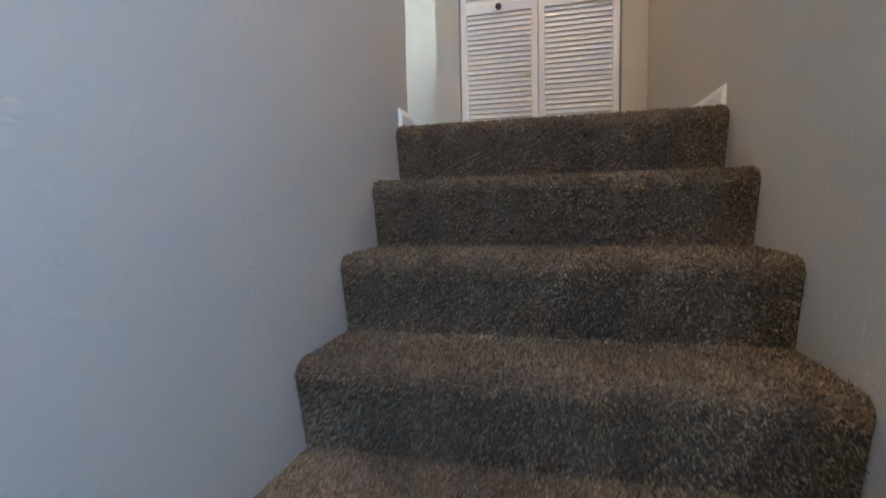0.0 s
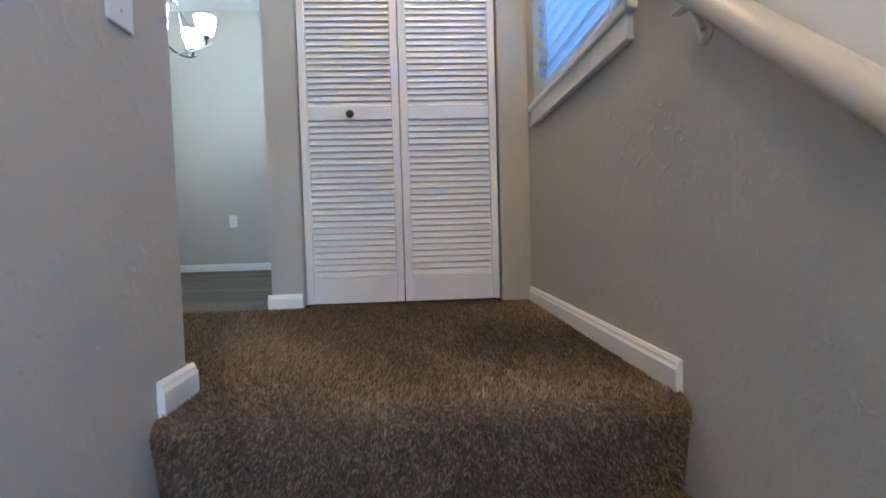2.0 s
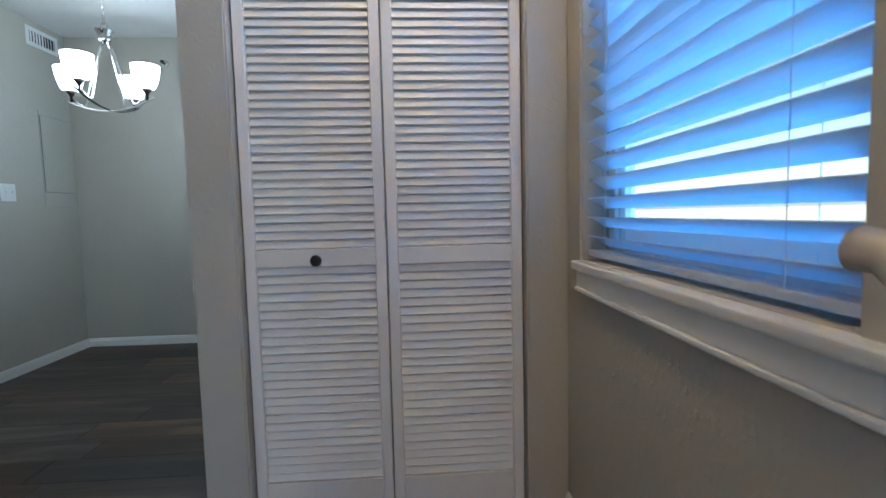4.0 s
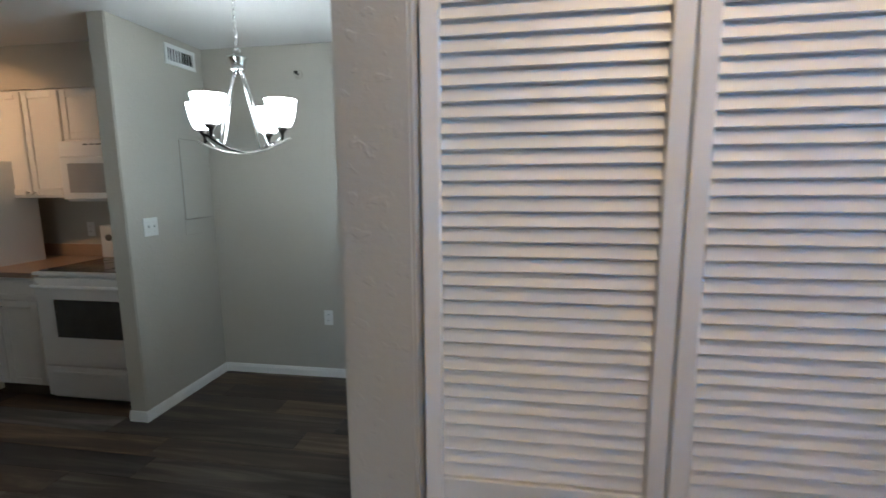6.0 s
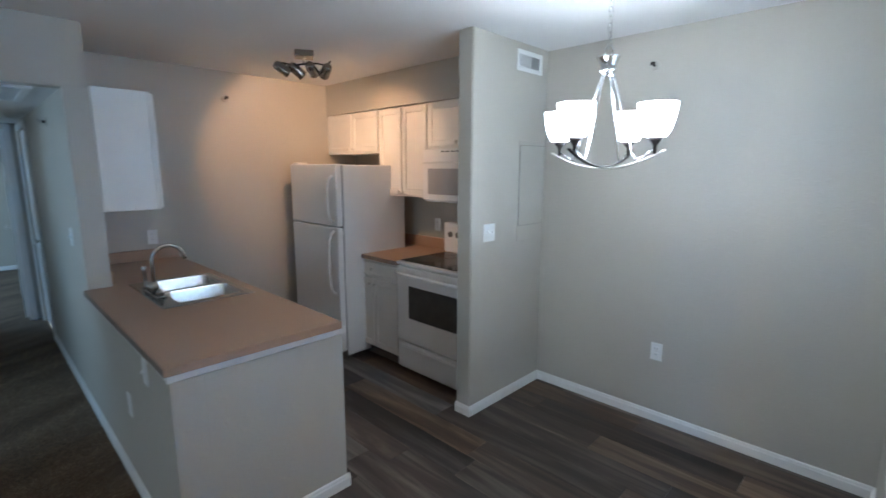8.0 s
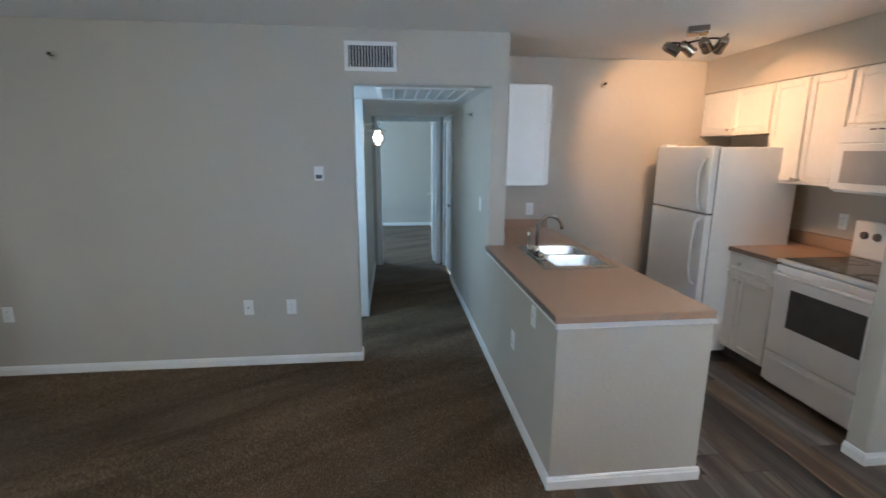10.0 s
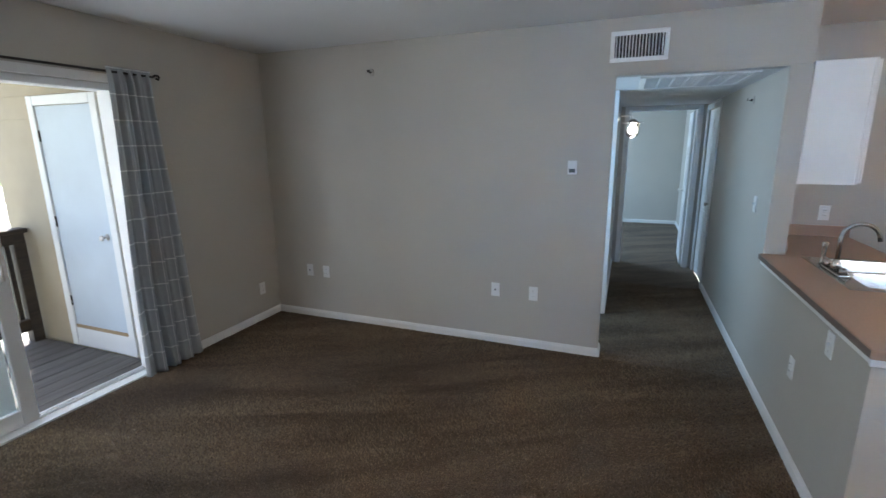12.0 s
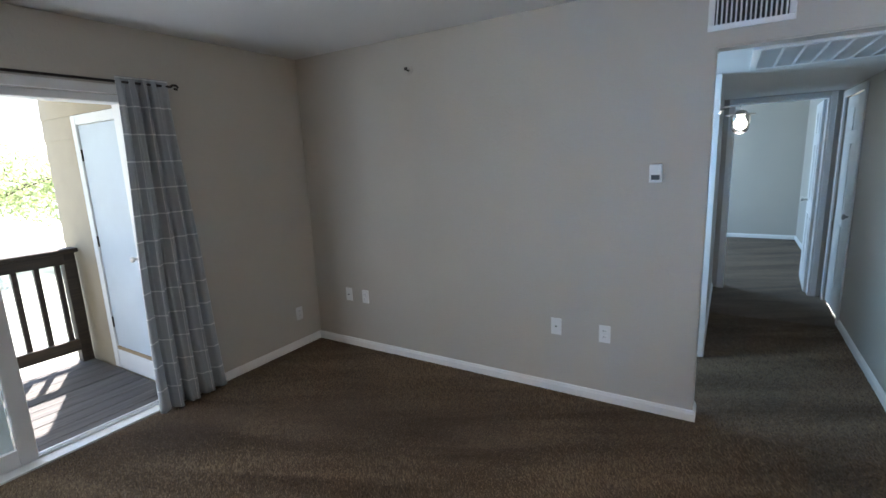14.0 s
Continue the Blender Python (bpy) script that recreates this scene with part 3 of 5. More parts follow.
def plate(name, label, at, kind_):
    """A wall plate whose back lies on the wall; it faces its own -y."""
    o = thing(name, label, name.replace("_", " "), at)
    w = 0.114 if kind_ == "switch2" else 0.07
    part("cover", B(-w / 2, w / 2, -0.006, 0, -0.057, 0.057, bevel=0.003, seg=2), PLASTIC, o)
    if kind_ == "outlet":
        for z in (-0.02, 0.02):
            f = part("receptacle", B(-0.017, 0.017, -0.0085, -0.005, z - 0.0135, z + 0.0135, bevel=0.0012), PLASTIC, o)
            for x, h in ((-0.0065, 0.0085), (0.0065, 0.007)):
                part("slot", B(x - 0.0012, x + 0.0012, -0.0092, -0.0082, z + 0.002 - h / 2, z + 0.002 + h / 2), SLOT, f)
        part("screw", lathe(bmesh.new(), [(0.0032, 0), (0.0028, 0.001), (0, 0.0012)], 10, pose(0, -0.006, 0, 90, 0, 0)), NICKEL, o)
    elif kind_ in ("switch", "switch2"):
        for x in ((-0.023, 0.023) if kind_ == "switch2" else (0,)):
            part("toggle", B(x - 0.0045, x + 0.0045, -0.019, -0.005, -0.004, 0.011, bevel=0.002), PLASTIC, o)
            for z in (-0.03, 0.03):
                part("screw", lathe(bmesh.new(), [(0.0032, 0), (0.0028, 0.001), (0, 0.0012)], 10, pose(x, -0.006, z, 90, 0, 0)), NICKEL, o)
    elif kind_ == "coax":
        part("jack", lathe(bmesh.new(), [(0.006, 0), (0.006, 0.004), (0.0045, 0.004), (0.0045, 0.010), (0, 0.010)], 12, pose(0, -0.006, 0, 90, 0, 0)), DARKMETAL, o)
    return o


# rz turns the plate's face: 0 faces -y, 90 faces +x, 180 faces +y, 270 faces -x
plate("wall_outlet", "white duplex outlet on the dining wall", pose(-0.045, YN, 0.468, 0, 0, 0), "outlet")
plate("light_switch", "white double toggle switch on the stub wall", pose(XS, 2.975, 1.211, 0, 0, 90), "switch2")
plate("light_switch", "white toggle switch beside the stairs", pose(XL, -0.075, 0.757, 0, 0, 90), "switch")
plate("wall_outlet", "white duplex outlet on the living room wall", pose(XW, -0.415, 0.456, 0, 0, 90), "outlet")
plate("cable_plate", "white cable jack plate on the living room wall", pose(XW, -0.725, 0.460, 0, 0, 90), "coax")
plate("wall_outlet", "white duplex outlet on the living room wall", pose(XW, -2.368, 0.460, 0, 0, 90), "outlet")
plate("cable_plate", "white cable jack plate on the living room wall", pose(XW, -2.55, 0.462, 0, 0, 90), "coax")
plate("wall_outlet", "white duplex outlet beside the curtain", pose(-2.235, YS, 0.300, 0, 0, 180), "outlet")
plate("wall_outlet", "white duplex outlet above the kitchen backsplash", pose(XK, 1.64, 1.08, 0, 0, 90), "outlet")
plate("wall_outlet", "white duplex outlet behind the kitchen range", pose(-2.02, YN, 1.12, 0, 0, 0), "outlet")
plate("wall_outlet", "white duplex outlet on the half wall", pose(-1.655, YP, 0.466, 0, 0, 0), "outlet")
plate("light_switch", "white toggle switch on the half wall", pose(-1.267, YP, 0.76, 0, 0, 0), "switch")
plate("light_switch", "white toggle switch in the hall", pose(-2.82, YP, 1.183, 0, 0, 0), "switch")


def register(name, label, at, w, h, vertical, n, mid=True):
    """A louvred air register that faces its own -y."""
    o = thing(name, label, "air vent", at)
    b = 0.028
    bm = bmesh.new()
    box(bm, -w / 2, w / 2, -0.008, 0, h / 2 - b, h / 2, bevel=0.003)
    box(bm, -w / 2, w / 2, -0.008, 0, -h / 2, -h / 2 + b, bevel=0.003)
    box(bm, -w / 2, -w / 2 + b, -0.0078, 0, -h / 2 + b, h / 2 - b, bevel=0.003)
    box(bm, w / 2 - b, w / 2, -0.0078, 0, -h / 2 + b, h / 2 - b, bevel=0.003)
    part("frame", bm, PLASTIC, o)
    part("backing", B(-w / 2 + b, w / 2 - b, -0.0018, -0.0008, -h / 2 + b, h / 2 - b), SLOT, o)
    iw, ih = w - 2 * b, h - 2 * b
    for i in range(n):
        if vertical:
            x = -iw / 2 + iw * (i + 0.5) / n
            bm = B(-0.0012, 0.0012, -0.005, 0.005, -ih / 2, ih / 2)
            bm.transform(Matrix.Rotation(radians(35 if i < n / 2 else -35), 4, "Z"))
            part("slat", bm, PLASTIC, o, at=pose(x, -0.0065, 0))
        else:
            z = -ih / 2 + ih * (i + 0.5) / n
            bm = B(-iw / 2, iw / 2, -0.005, 0.005, -0.0012, 0.0012)
            bm.transform(Matrix.Rotation(radians(35), 4, "X"))
            part("slat", bm, PLASTIC, o, at=pose(0, -0.0065, z))
    if mid:
        part("damper", B(-iw * 0.09, iw * 0.11, -0.004, -0.002, -ih / 2, ih / 2), SLOT, o)
    return o


register("air_vent", "white louvred supply vent with dark slots above the hall opening", pose(XW, 0.226, 2.246, 0, 0, 90), 0.36, 0.195, True, 15)
register("air_vent", "white louvred supply vent high on the stub wall", pose(XS, 3.378, 2.318, 0, 0, 90), 0.29, 0.132, True, 9)

# return grille in the hall ceiling
rg = thing("return_grille", "white return air grille in the hall ceiling", "air vent", pose(-2.96, 0.61, LINTEL))
bm = bmesh.new()
for r in ((-0.38, 0.38, -0.36, -0.32), (-0.38, 0.38, 0.32, 0.36), (-0.38, -0.34, -0.32, 0.32), (0.34, 0.38, -0.32, 0.32)):
    box(bm, *r, -0.014, 0, bevel=0.003)
part("frame", bm, PLASTIC, rg)
part("filter", B(-0.34, 0.34, -0.32, 0.32, -0.002, -0.001), GASKET, rg)
for i in range(1, 7):
    part("bar", B(-0.34, 0.34, -0.32 + 0.64 * i / 7 - 0.006, -0.32 + 0.64 * i / 7 + 0.006, -0.012, -0.003), PLASTIC, rg)
for i in range(22):
    bm = B(-0.008, 0.008, -0.32, 0.32, -0.0008, 0.0008)
    bm.transform(Matrix.Rotation(radians(40), 4, "Y"))
    part("slat", bm, PLASTIC, rg, at=pose(-0.33 + 0.66 * i / 21, 0, -0.007))

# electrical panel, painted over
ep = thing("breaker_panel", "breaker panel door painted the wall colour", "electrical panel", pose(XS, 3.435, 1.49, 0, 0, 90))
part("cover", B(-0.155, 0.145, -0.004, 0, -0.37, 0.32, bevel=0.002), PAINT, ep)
# dark sheet stands in for the shade around the door
part("door_gap_shade", B(-0.1470, 0.1370, -0.0046, -0.004, -0.2622, 0.2872), DARKGAP, ep)
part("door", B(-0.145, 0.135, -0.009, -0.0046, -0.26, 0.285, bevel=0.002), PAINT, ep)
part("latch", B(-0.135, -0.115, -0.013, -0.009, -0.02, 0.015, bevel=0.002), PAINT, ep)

# thermostat
th = thing("thermostat", "white wall thermostat with a grey display", "thermostat", pose(XW, -0.162, 1.448, 0, 0, 90))
part("body", B(-0.033, 0.033, -0.026, 0, -0.05, 0.05, bevel=0.006, seg=3), PLASTIC, th)
part("display", B(-0.022, 0.022, -0.0275, -0.0255, -0.035, -0.008, bevel=0.0008), LCD, th)


def sprinkler(at):
    o = thing("sprinkler_head", "sidewall sprinkler head with a painted escutcheon", "sprinkler", at)
    part("escutcheon", lathe(bmesh.new(), [(0.03, 0), (0.03, 0.003), (0.024, 0.008), (0.016, 0.009), (0, 0.009)], 20, pose(0, 0, 0, 90, 0, 0)), PAINT, o, smooth=True)
    part("nozzle", lathe(bmesh.new(), [(0.009, 0.008), (0.009, 0.022), (0.006, 0.03), (0, 0.03)], 12, pose(0, 0, 0, 90, 0, 0)), DARKMETAL, o, smooth=True)
    part("deflector", B(-0.014, 0.014, -0.045, -0.043, -0.004, 0.016, bevel=0.0008), DARKMETAL, o)
    for x in (-0.008, 0.008):
        part("arm", tube(bmesh.new(), [(x, -0.02, 0), (x * 1.1, -0.034, 0.002), (0, -0.044, 0.004)], 0.0022, 6), NICKEL, o)


sprinkler(pose(-0.185, YN, 2.226, 0, 0, 0))
sprinkler(pose(XW, -1.80, 2.20, 0, 0, 90))
sprinkler(pose(XK, 2.283, 2.205, 0, 0, 90))
sprinkler(pose(-3.28, YP, 1.93, 0, 0, 0))

# handrail and the sloping white ledge above it
SL = RISE / TREAD
hr = thing("handrail", "round painted wooden handrail on metal brackets along the stairs", "handrail", pose(0, 0, 0))
rail_pts = [(2.16, y, 0.852 + 0.842 * y) for y in (0.13, -0.5, -1.2, -2.0, -2.8)]
part("rail", tube(bmesh.new(), [(2.16, 0.165, 0.965), *rail_pts], 0.0235, 16), basic("rail_paint", (0.52, 0.46, 0.38), 0.35, vary=0.05), hr, smooth=True)
for y in (-0.10, -1.1, -2.2):
    z = 0.852 + 0.842 * y
    br = part("bracket", tube(bmesh.new(), [(2.16, y - 0.05, z - 0.07), (2.18, y - 0.045, z - 0.085), (2.20, y - 0.02, z - 0.09), (XE - 0.002, y, z - 0.09)], 0.0055, 8), NICKEL, hr, smooth=True)
    part("bracket_rose", lathe(bmesh.new(), [(0.026, 0), (0.026, 0.003), (0.012, 0.008), (0, 0.008)], 16, pose(XE, y, z - 0.09, 0, -90, 0)), NICKEL, br, smooth=True)
    part("bracket_saddle", B(2.15, 2.17, y - 0.09, y - 0.01, z - 0.07, z - 0.064, bevel=0.001), NICKEL, br)

ledge = thing("stair_ledge", "white painted sloping panel box on the stairwell wall", "wall panel", pose(0, 0, 0))
for nm, c0, c1, xx, mat in (("lower_trim", 0.85, 0.874, 2.20, NICKEL), ("panel", 0.874, 1.02, 2.186, TRIM), ("cap", 1.02, 1.26, 2.180, TRIM)):
    bm = bmesh.new()
    vs = []
    for x in (xx, XE):
        vs += [bm.verts.new((x, y, c + 0.876 * y)) for y, c in ((-0.19, c0), (-2.6, c0), (-2.6, c1), (-0.19, c1))]
    for f in ((0, 1, 2, 3), (7, 6, 5, 4), (0, 4, 5, 1), (1, 5, 6, 2), (2, 6, 7, 3), (3, 7, 4, 0)):
        bm.faces.new([vs[i] for i in f])
    bmesh.ops.bevel(bm, geom=list(bm.edges), offset=0.006, segments=2, affect="EDGES")
    part(nm, bm, mat, ledge)


# ---- kitchen ----
def shaker(parent, name, x0, x1, z0, z1, y, knob=None, rail=0.048):
    """A framed cabinet front that faces -y, its face at y: back panel and a raised frame, with an optional knob (x, z)."""
    bm = bmesh.new()
    box(bm, x0, x1, y + 0.009, y + 0.018, z0, z1)
    box(bm, x0, x0 + rail, y, y + 0.0095, z0, z1, bevel=0.003)
    box(bm, x1 - rail, x1, y, y + 0.0095, z0, z1, bevel=0.003)
    box(bm, x0 + rail, x1 - rail, y + 0.0002, y + 0.0095, z0, z0 + rail, bevel=0.003)
    box(bm, x0 + rail, x1 - rail, y + 0.0002, y + 0.0095, z1 - rail, z1, bevel=0.003)
    d = part(name, bm, CABINET, parent)
    if knob:
        part("knob", lathe(bmesh.new(), [(0.005, 0), (0.005, 0.01), (0.012, 0.016), (0.0135, 0.021), (0.010, 0.026), (0, 0.027)], 14, pose(knob[0], y, knob[1], 90, 0, 0)), NICKEL, d, "round brushed nickel knob", smooth=True)
    return d


def upper_cabinet(x0, x1, z0, z1, doors, label, knobs):
    y = 3.275
    c = thing("wall_cabinet", label, "cabinet", pose(0, 0, 0))
    part("body", B(x0, x1, y + 0.019, YN, z0, z1, bevel=0.002), CABINET, c)
    part("bottom_lip", B(x0 + 0.002, x1 - 0.002, y + 0.002, y + 0.019, z0, z0 + 0.012), CABINET, c)
    w = (x1 - x0) / doors
    for i in range(doors):
        shaker(c, "door", x0 + w * i + 0.008, x0 + w * (i + 1) - 0.008, z0 + 0.016, z1 - 0.012, y, knobs[i])
    return c


upper_cabinet(XK + 0.002, -2.445, 1.757, 2.136, 2, "white wall cabinet with two doors above the refrigerator", [(-2.895, 1.80), (-2.82, 1.80)])
upper_cabinet(-2.441, -1.816, 1.383, 2.136, 2, "tall white wall cabinet with two panelled doors", [(-2.155, 1.42), (-2.10, 1.42)])
upper_cabinet(-1.812, -1.046, 1.775, 2.136, 2, "white wall cabinet above the microwave", [(-1.485, 1.82), (-1.16, 1.82)])

bc = thing("base_cabinet", "white base cabinet with a drawer over two panelled doors", "cabinet", pose(0, 0, 0))
part("body", B(-2.485, -1.832, 2.985, YN - 0.002, 0.09, 0.862, bevel=0.002), CABINET, bc)
part("toe_kick", B(-2.48, -1.837, 3.02, 3.05, 0.0, 0.09), DARKGAP, bc)
shaker(bc, "drawer", -2.475, -1.842, 0.725, 0.845, 2.965, (-2.16, 0.785), rail=0.02)
shaker(bc, "door", -2.475, -2.162, 0.10, 0.70, 2.965, (-2.19, 0.655))
shaker(bc, "door", -2.154, -1.842, 0.10, 0.70, 2.965, (-2.125, 0.655))


def countertop(name, label, rects, z0, z1, hole=None):
    c = thing(name, label, "countertop", pose(0, 0, 0))
    bm = bmesh.new()
    us = sorted({r[i] for r in rects for i in (0, 1)} | ({hole[0], hole[1]} if hole else set()))
    vs = sorted({r[i] for r in rects for i in (2, 3)} | ({hole[2], hole[3]} if hole else set()))
    keep = {}
    for i in range(len(us) - 1):
        for j in range(len(vs) - 1):
            u, v = (us[i] + us[i + 1]) / 2, (vs[j] + vs[j + 1]) / 2
            keep[i, j] = any(r[0] < u < r[1] and r[2] < v < r[3] for r in rects) and not (hole and hole[0] < u < hole[1] and hole[2] < v < hole[3])
    for (i, j), k in keep.items():
        if not k:
            continue
        a, b, c0, d = us[i], us[i + 1], vs[j], vs[j + 1]
        for z in (z0, z1):
            bm.faces.new([bm.verts.new(p) for p in ((a, c0, z), (b, c0, z), (b, d, z), (a, d, z))])
        for (di, dj), (p, q) in {(-1, 0): ((a, c0), (a, d)), (1, 0): ((b, c0), (b, d)), (0, -1): ((a, c0), (b, c0)), (0, 1): ((a, d), (b, d))}.items():
            if not keep.get((i + di, j + dj), False):
                f = bm.faces.new([bm.verts.new((*p, z0)), bm.verts.new((*q, z0)), bm.verts.new((*q, z1)), bm.verts.new((*p, z1))])
                # edges facing south take the darker tone, the rest match the top
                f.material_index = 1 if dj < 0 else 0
    bmesh.ops.remove_doubles(bm, verts=bm.verts, dist=1e-5)
    bmesh.ops.recalc_face_normals(bm, faces=bm.faces)
    es = [e for e in bm.edges if len(e.link_faces) == 2 and e.calc_face_angle(0) > 1]
    bmesh.ops.bevel(bm, geom=es, offset=0.003, segments=2, affect="EDGES")
    part("top", bm, [COUNTER, COUNTER_SOUTH], c)
    return c


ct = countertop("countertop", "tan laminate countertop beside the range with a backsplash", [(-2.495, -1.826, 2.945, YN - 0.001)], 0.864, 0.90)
part("backsplash", B(-2.495, -1.826, YN - 0.02, YN - 0.001, 0.902, 1.0, bevel=0.003), COUNTER, ct)
SINK = (-2.42, -1.70, 1.285, 1.755)
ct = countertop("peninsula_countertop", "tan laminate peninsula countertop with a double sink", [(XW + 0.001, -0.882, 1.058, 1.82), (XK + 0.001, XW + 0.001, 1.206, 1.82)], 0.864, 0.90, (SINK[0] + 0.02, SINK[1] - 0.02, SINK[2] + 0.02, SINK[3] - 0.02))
part("backsplash", B(XK + 0.001, XK + 0.02, 1.207, 1.815, 0.902, 0.985, bevel=0.003), COUNTER, ct)
part("side_splash", B(XK + 0.021, XW - 0.04, 1.207, 1.225, 0.902, 0.985, bevel=0.003), COUNTER, ct)
plain("trim_half_wall", B(XP + 0.001, XP + 0.014, YP - 0.012, 1.854, 0.826, 0.862, bevel=0.004), TRIM, "white painted trim strip under the peninsula counter", "trim")
plain("trim_half_wall_south", B(XW + 0.01, XP + 0.001, YP - 0.012, YP - 0.001, 0.834, 0.862, bevel=0.003), TRIM, "white painted trim strip under the peninsula counter", "trim")

pc = thing("peninsula_cabinet", "white base cabinets under the peninsula, facing the kitchen", "cabinet", pose(0, 0, 0))
part("body", B(XK + 0.002, XP - 0.124, 1.208, 1.775, 0.09, 0.70), CABINET, pc)
part("toe_kick", B(XK + 0.002, XP - 0.124, 1.21, 1.71, 0, 0.09), DARKGAP, pc)
part("front_frame", B(XK + 0.002, XP - 0.124, 1.777, 1.797, 0.09, 0.862), CABINET, pc)

# upper cabinet over the peninsula, its side panel to the dining corner
uc = thing("wall_cabinet", "white wall cabinet over the sink end, seen from its side", "cabinet", pose(0, 0, 0))
part("body", B(XK + 0.002, -2.452, 1.207, 1.493, 1.357, 2.085, bevel=0.003), CABINET, uc)
part("face_frame", B(XK + 0.002, -2.452, 1.494, 1.509, 1.357, 2.085, bevel=0.002), CABINET, uc)
for a, b in ((XK + 0.01, -2.87), (-2.862, -2.458)):
    part("door", B(a, b, 1.511, 1.529, 1.367, 2.075, bevel=0.003), CABINET, uc)

# double sink
sk = thing("double_sink", "stainless steel double bowl drop-in sink", "sink", pose(0, 0, 0))
x0, x1, y0, y1 = SINK
bowls = [(x0 + 0.045, (x0 + x1) / 2 - 0.018, y0 + 0.085, y1 - 0.035), ((x0 + x1) / 2 + 0.018, x1 - 0.045, y0 + 0.085, y1 - 0.035)]
bm = bmesh.new()
us = sorted({x0, x1, *[b[i] for b in bowls for i in (0, 1)]})
vs = sorted({y0, y1, bowls[0][2], bowls[0][3]})
for i in range(len(us) - 1):
    for j in range(len(vs) - 1):
        u, v = (us[i] + us[i + 1]) / 2, (vs[j] + vs[j + 1]) / 2
        if not any(b[0] < u < b[1] and b[2] < v < b[3] for b in bowls):
            bm.faces.new([bm.verts.new(p) for p in ((us[i], vs[j], 0.906), (us[i + 1], vs[j], 0.906), (us[i + 1], vs[j + 1], 0.906), (us[i], vs[j + 1], 0.906))])
bmesh.ops.remove_doubles(bm, verts=bm.verts, dist=1e-5)
outer = [e for e in bm.edges if e.is_boundary and all(abs(v.co.x - x0) < 1e-4 or abs(v.co.x - x1) < 1e-4 or abs(v.co.y - y0) < 1e-4 or abs(v.co.y - y1) < 1e-4 for v in e.verts)]
r = bmesh.ops.extrude_edge_only(bm, edges=outer)
cx, cy = (x0 + x1) / 2, (y0 + y1) / 2
for v in [g for g in r["geom"] if isinstance(g, bmesh.types.BMVert)]:
    v.co.z = 0.9005
    v.co.x += 0.006 * (1 if v.co.x > cx else -1)
    v.co.y += 0.006 * (1 if v.co.y > cy else -1)
part("rim", bm, RIM_REFLECT, sk)
for b in bowls:
    bm = bmesh.new()
    rings = []
    for inset, z in ((0, 0.906), (0.004, 0.895), (0.010, 0.76), (0.022, 0.735), (0.05, 0.728)):
        ring = []
        rad = 0.045 - min(inset, 0.02) * 0.3
        for (qx, qy, a0) in ((b[1] - inset - rad, b[3] - inset - rad, 0), (b[0] + inset + rad, b[3] - inset - rad, 90), (b[0] + inset + rad, b[2] + inset + rad, 180), (b[1] - inset - rad, b[2] + inset + rad, 270)):
            for k in range(5):
                a = radians(a0 + 22.5 * k)
                ring.append(bm.verts.new((qx + rad * math.cos(a), qy + rad * math.sin(a), z)))
        rings.append(ring)
    for p, q in zip(rings, rings[1:]):
        n = len(p)
        for k in range(n):
            bm.faces.new((p[k], p[(k + 1) % n], q[(k + 1) % n], q[k]))
    bm.faces.new(rings[-1])
    bowl = part("bowl", bm, STEEL, sk, smooth=True)
    part("drain", lathe(bmesh.new(), [(0.04, 0), (0.038, 0.003), (0.028, 0.001), (0, 0.0015)], 20, pose((b[0] + b[1]) / 2, (b[2] + b[3]) / 2, 0.7285)), CHROME, bowl, smooth=True)

fx, fy = (x0 + x1) / 2 + 0.02, y0 + 0.045
fa = thing("kitchen_faucet", "brushed nickel gooseneck kitchen faucet with a side sprayer", "faucet", pose(fx, fy, 0.906))
part("deck_plate", B(-0.125, 0.125, -0.028, 0.028, 0, 0.012, bevel=0.006, seg=2), FAUCET, fa)
part("spout", tube(bmesh.new(), [(0, 0, 0.01), (0, 0, 0.19), *arc((0, 0.085, 0.19), 0.085, 180, 15, 12, "yz"), (0, 0.172, 0.185)], 0.0115, 12), FAUCET, fa, smooth=True)
part("body", lathe(bmesh.new(), [(0.024, 0.01), (0.024, 0.05), (0.016, 0.062), (0.013, 0.075)], 20), FAUCET, fa, smooth=True)
for sx in (-0.1, 0.1):
    h = part("handle", lathe(bmesh.new(), [(0.02, 0.011), (0.018, 0.035), (0.012, 0.045), (0, 0.047)], 16, pose(sx, 0, 0)), FAUCET, fa, smooth=True)
    part("lever", tube(bmesh.new(), [(sx, 0, 0.042), (sx * 1.35, -0.01, 0.055), (sx * 1.6, -0.015, 0.058)], 0.006, 8), FAUCET, h, smooth=True)
part("sprayer", lathe(bmesh.new(), [(0.018, 0.0), (0.014, 0.015), (0.011, 0.05), (0.013, 0.10), (0.017, 0.125), (0.012, 0.135), (0, 0.136)], 14, pose(-0.19, 0, 0)), FAUCET, fa, smooth=True)

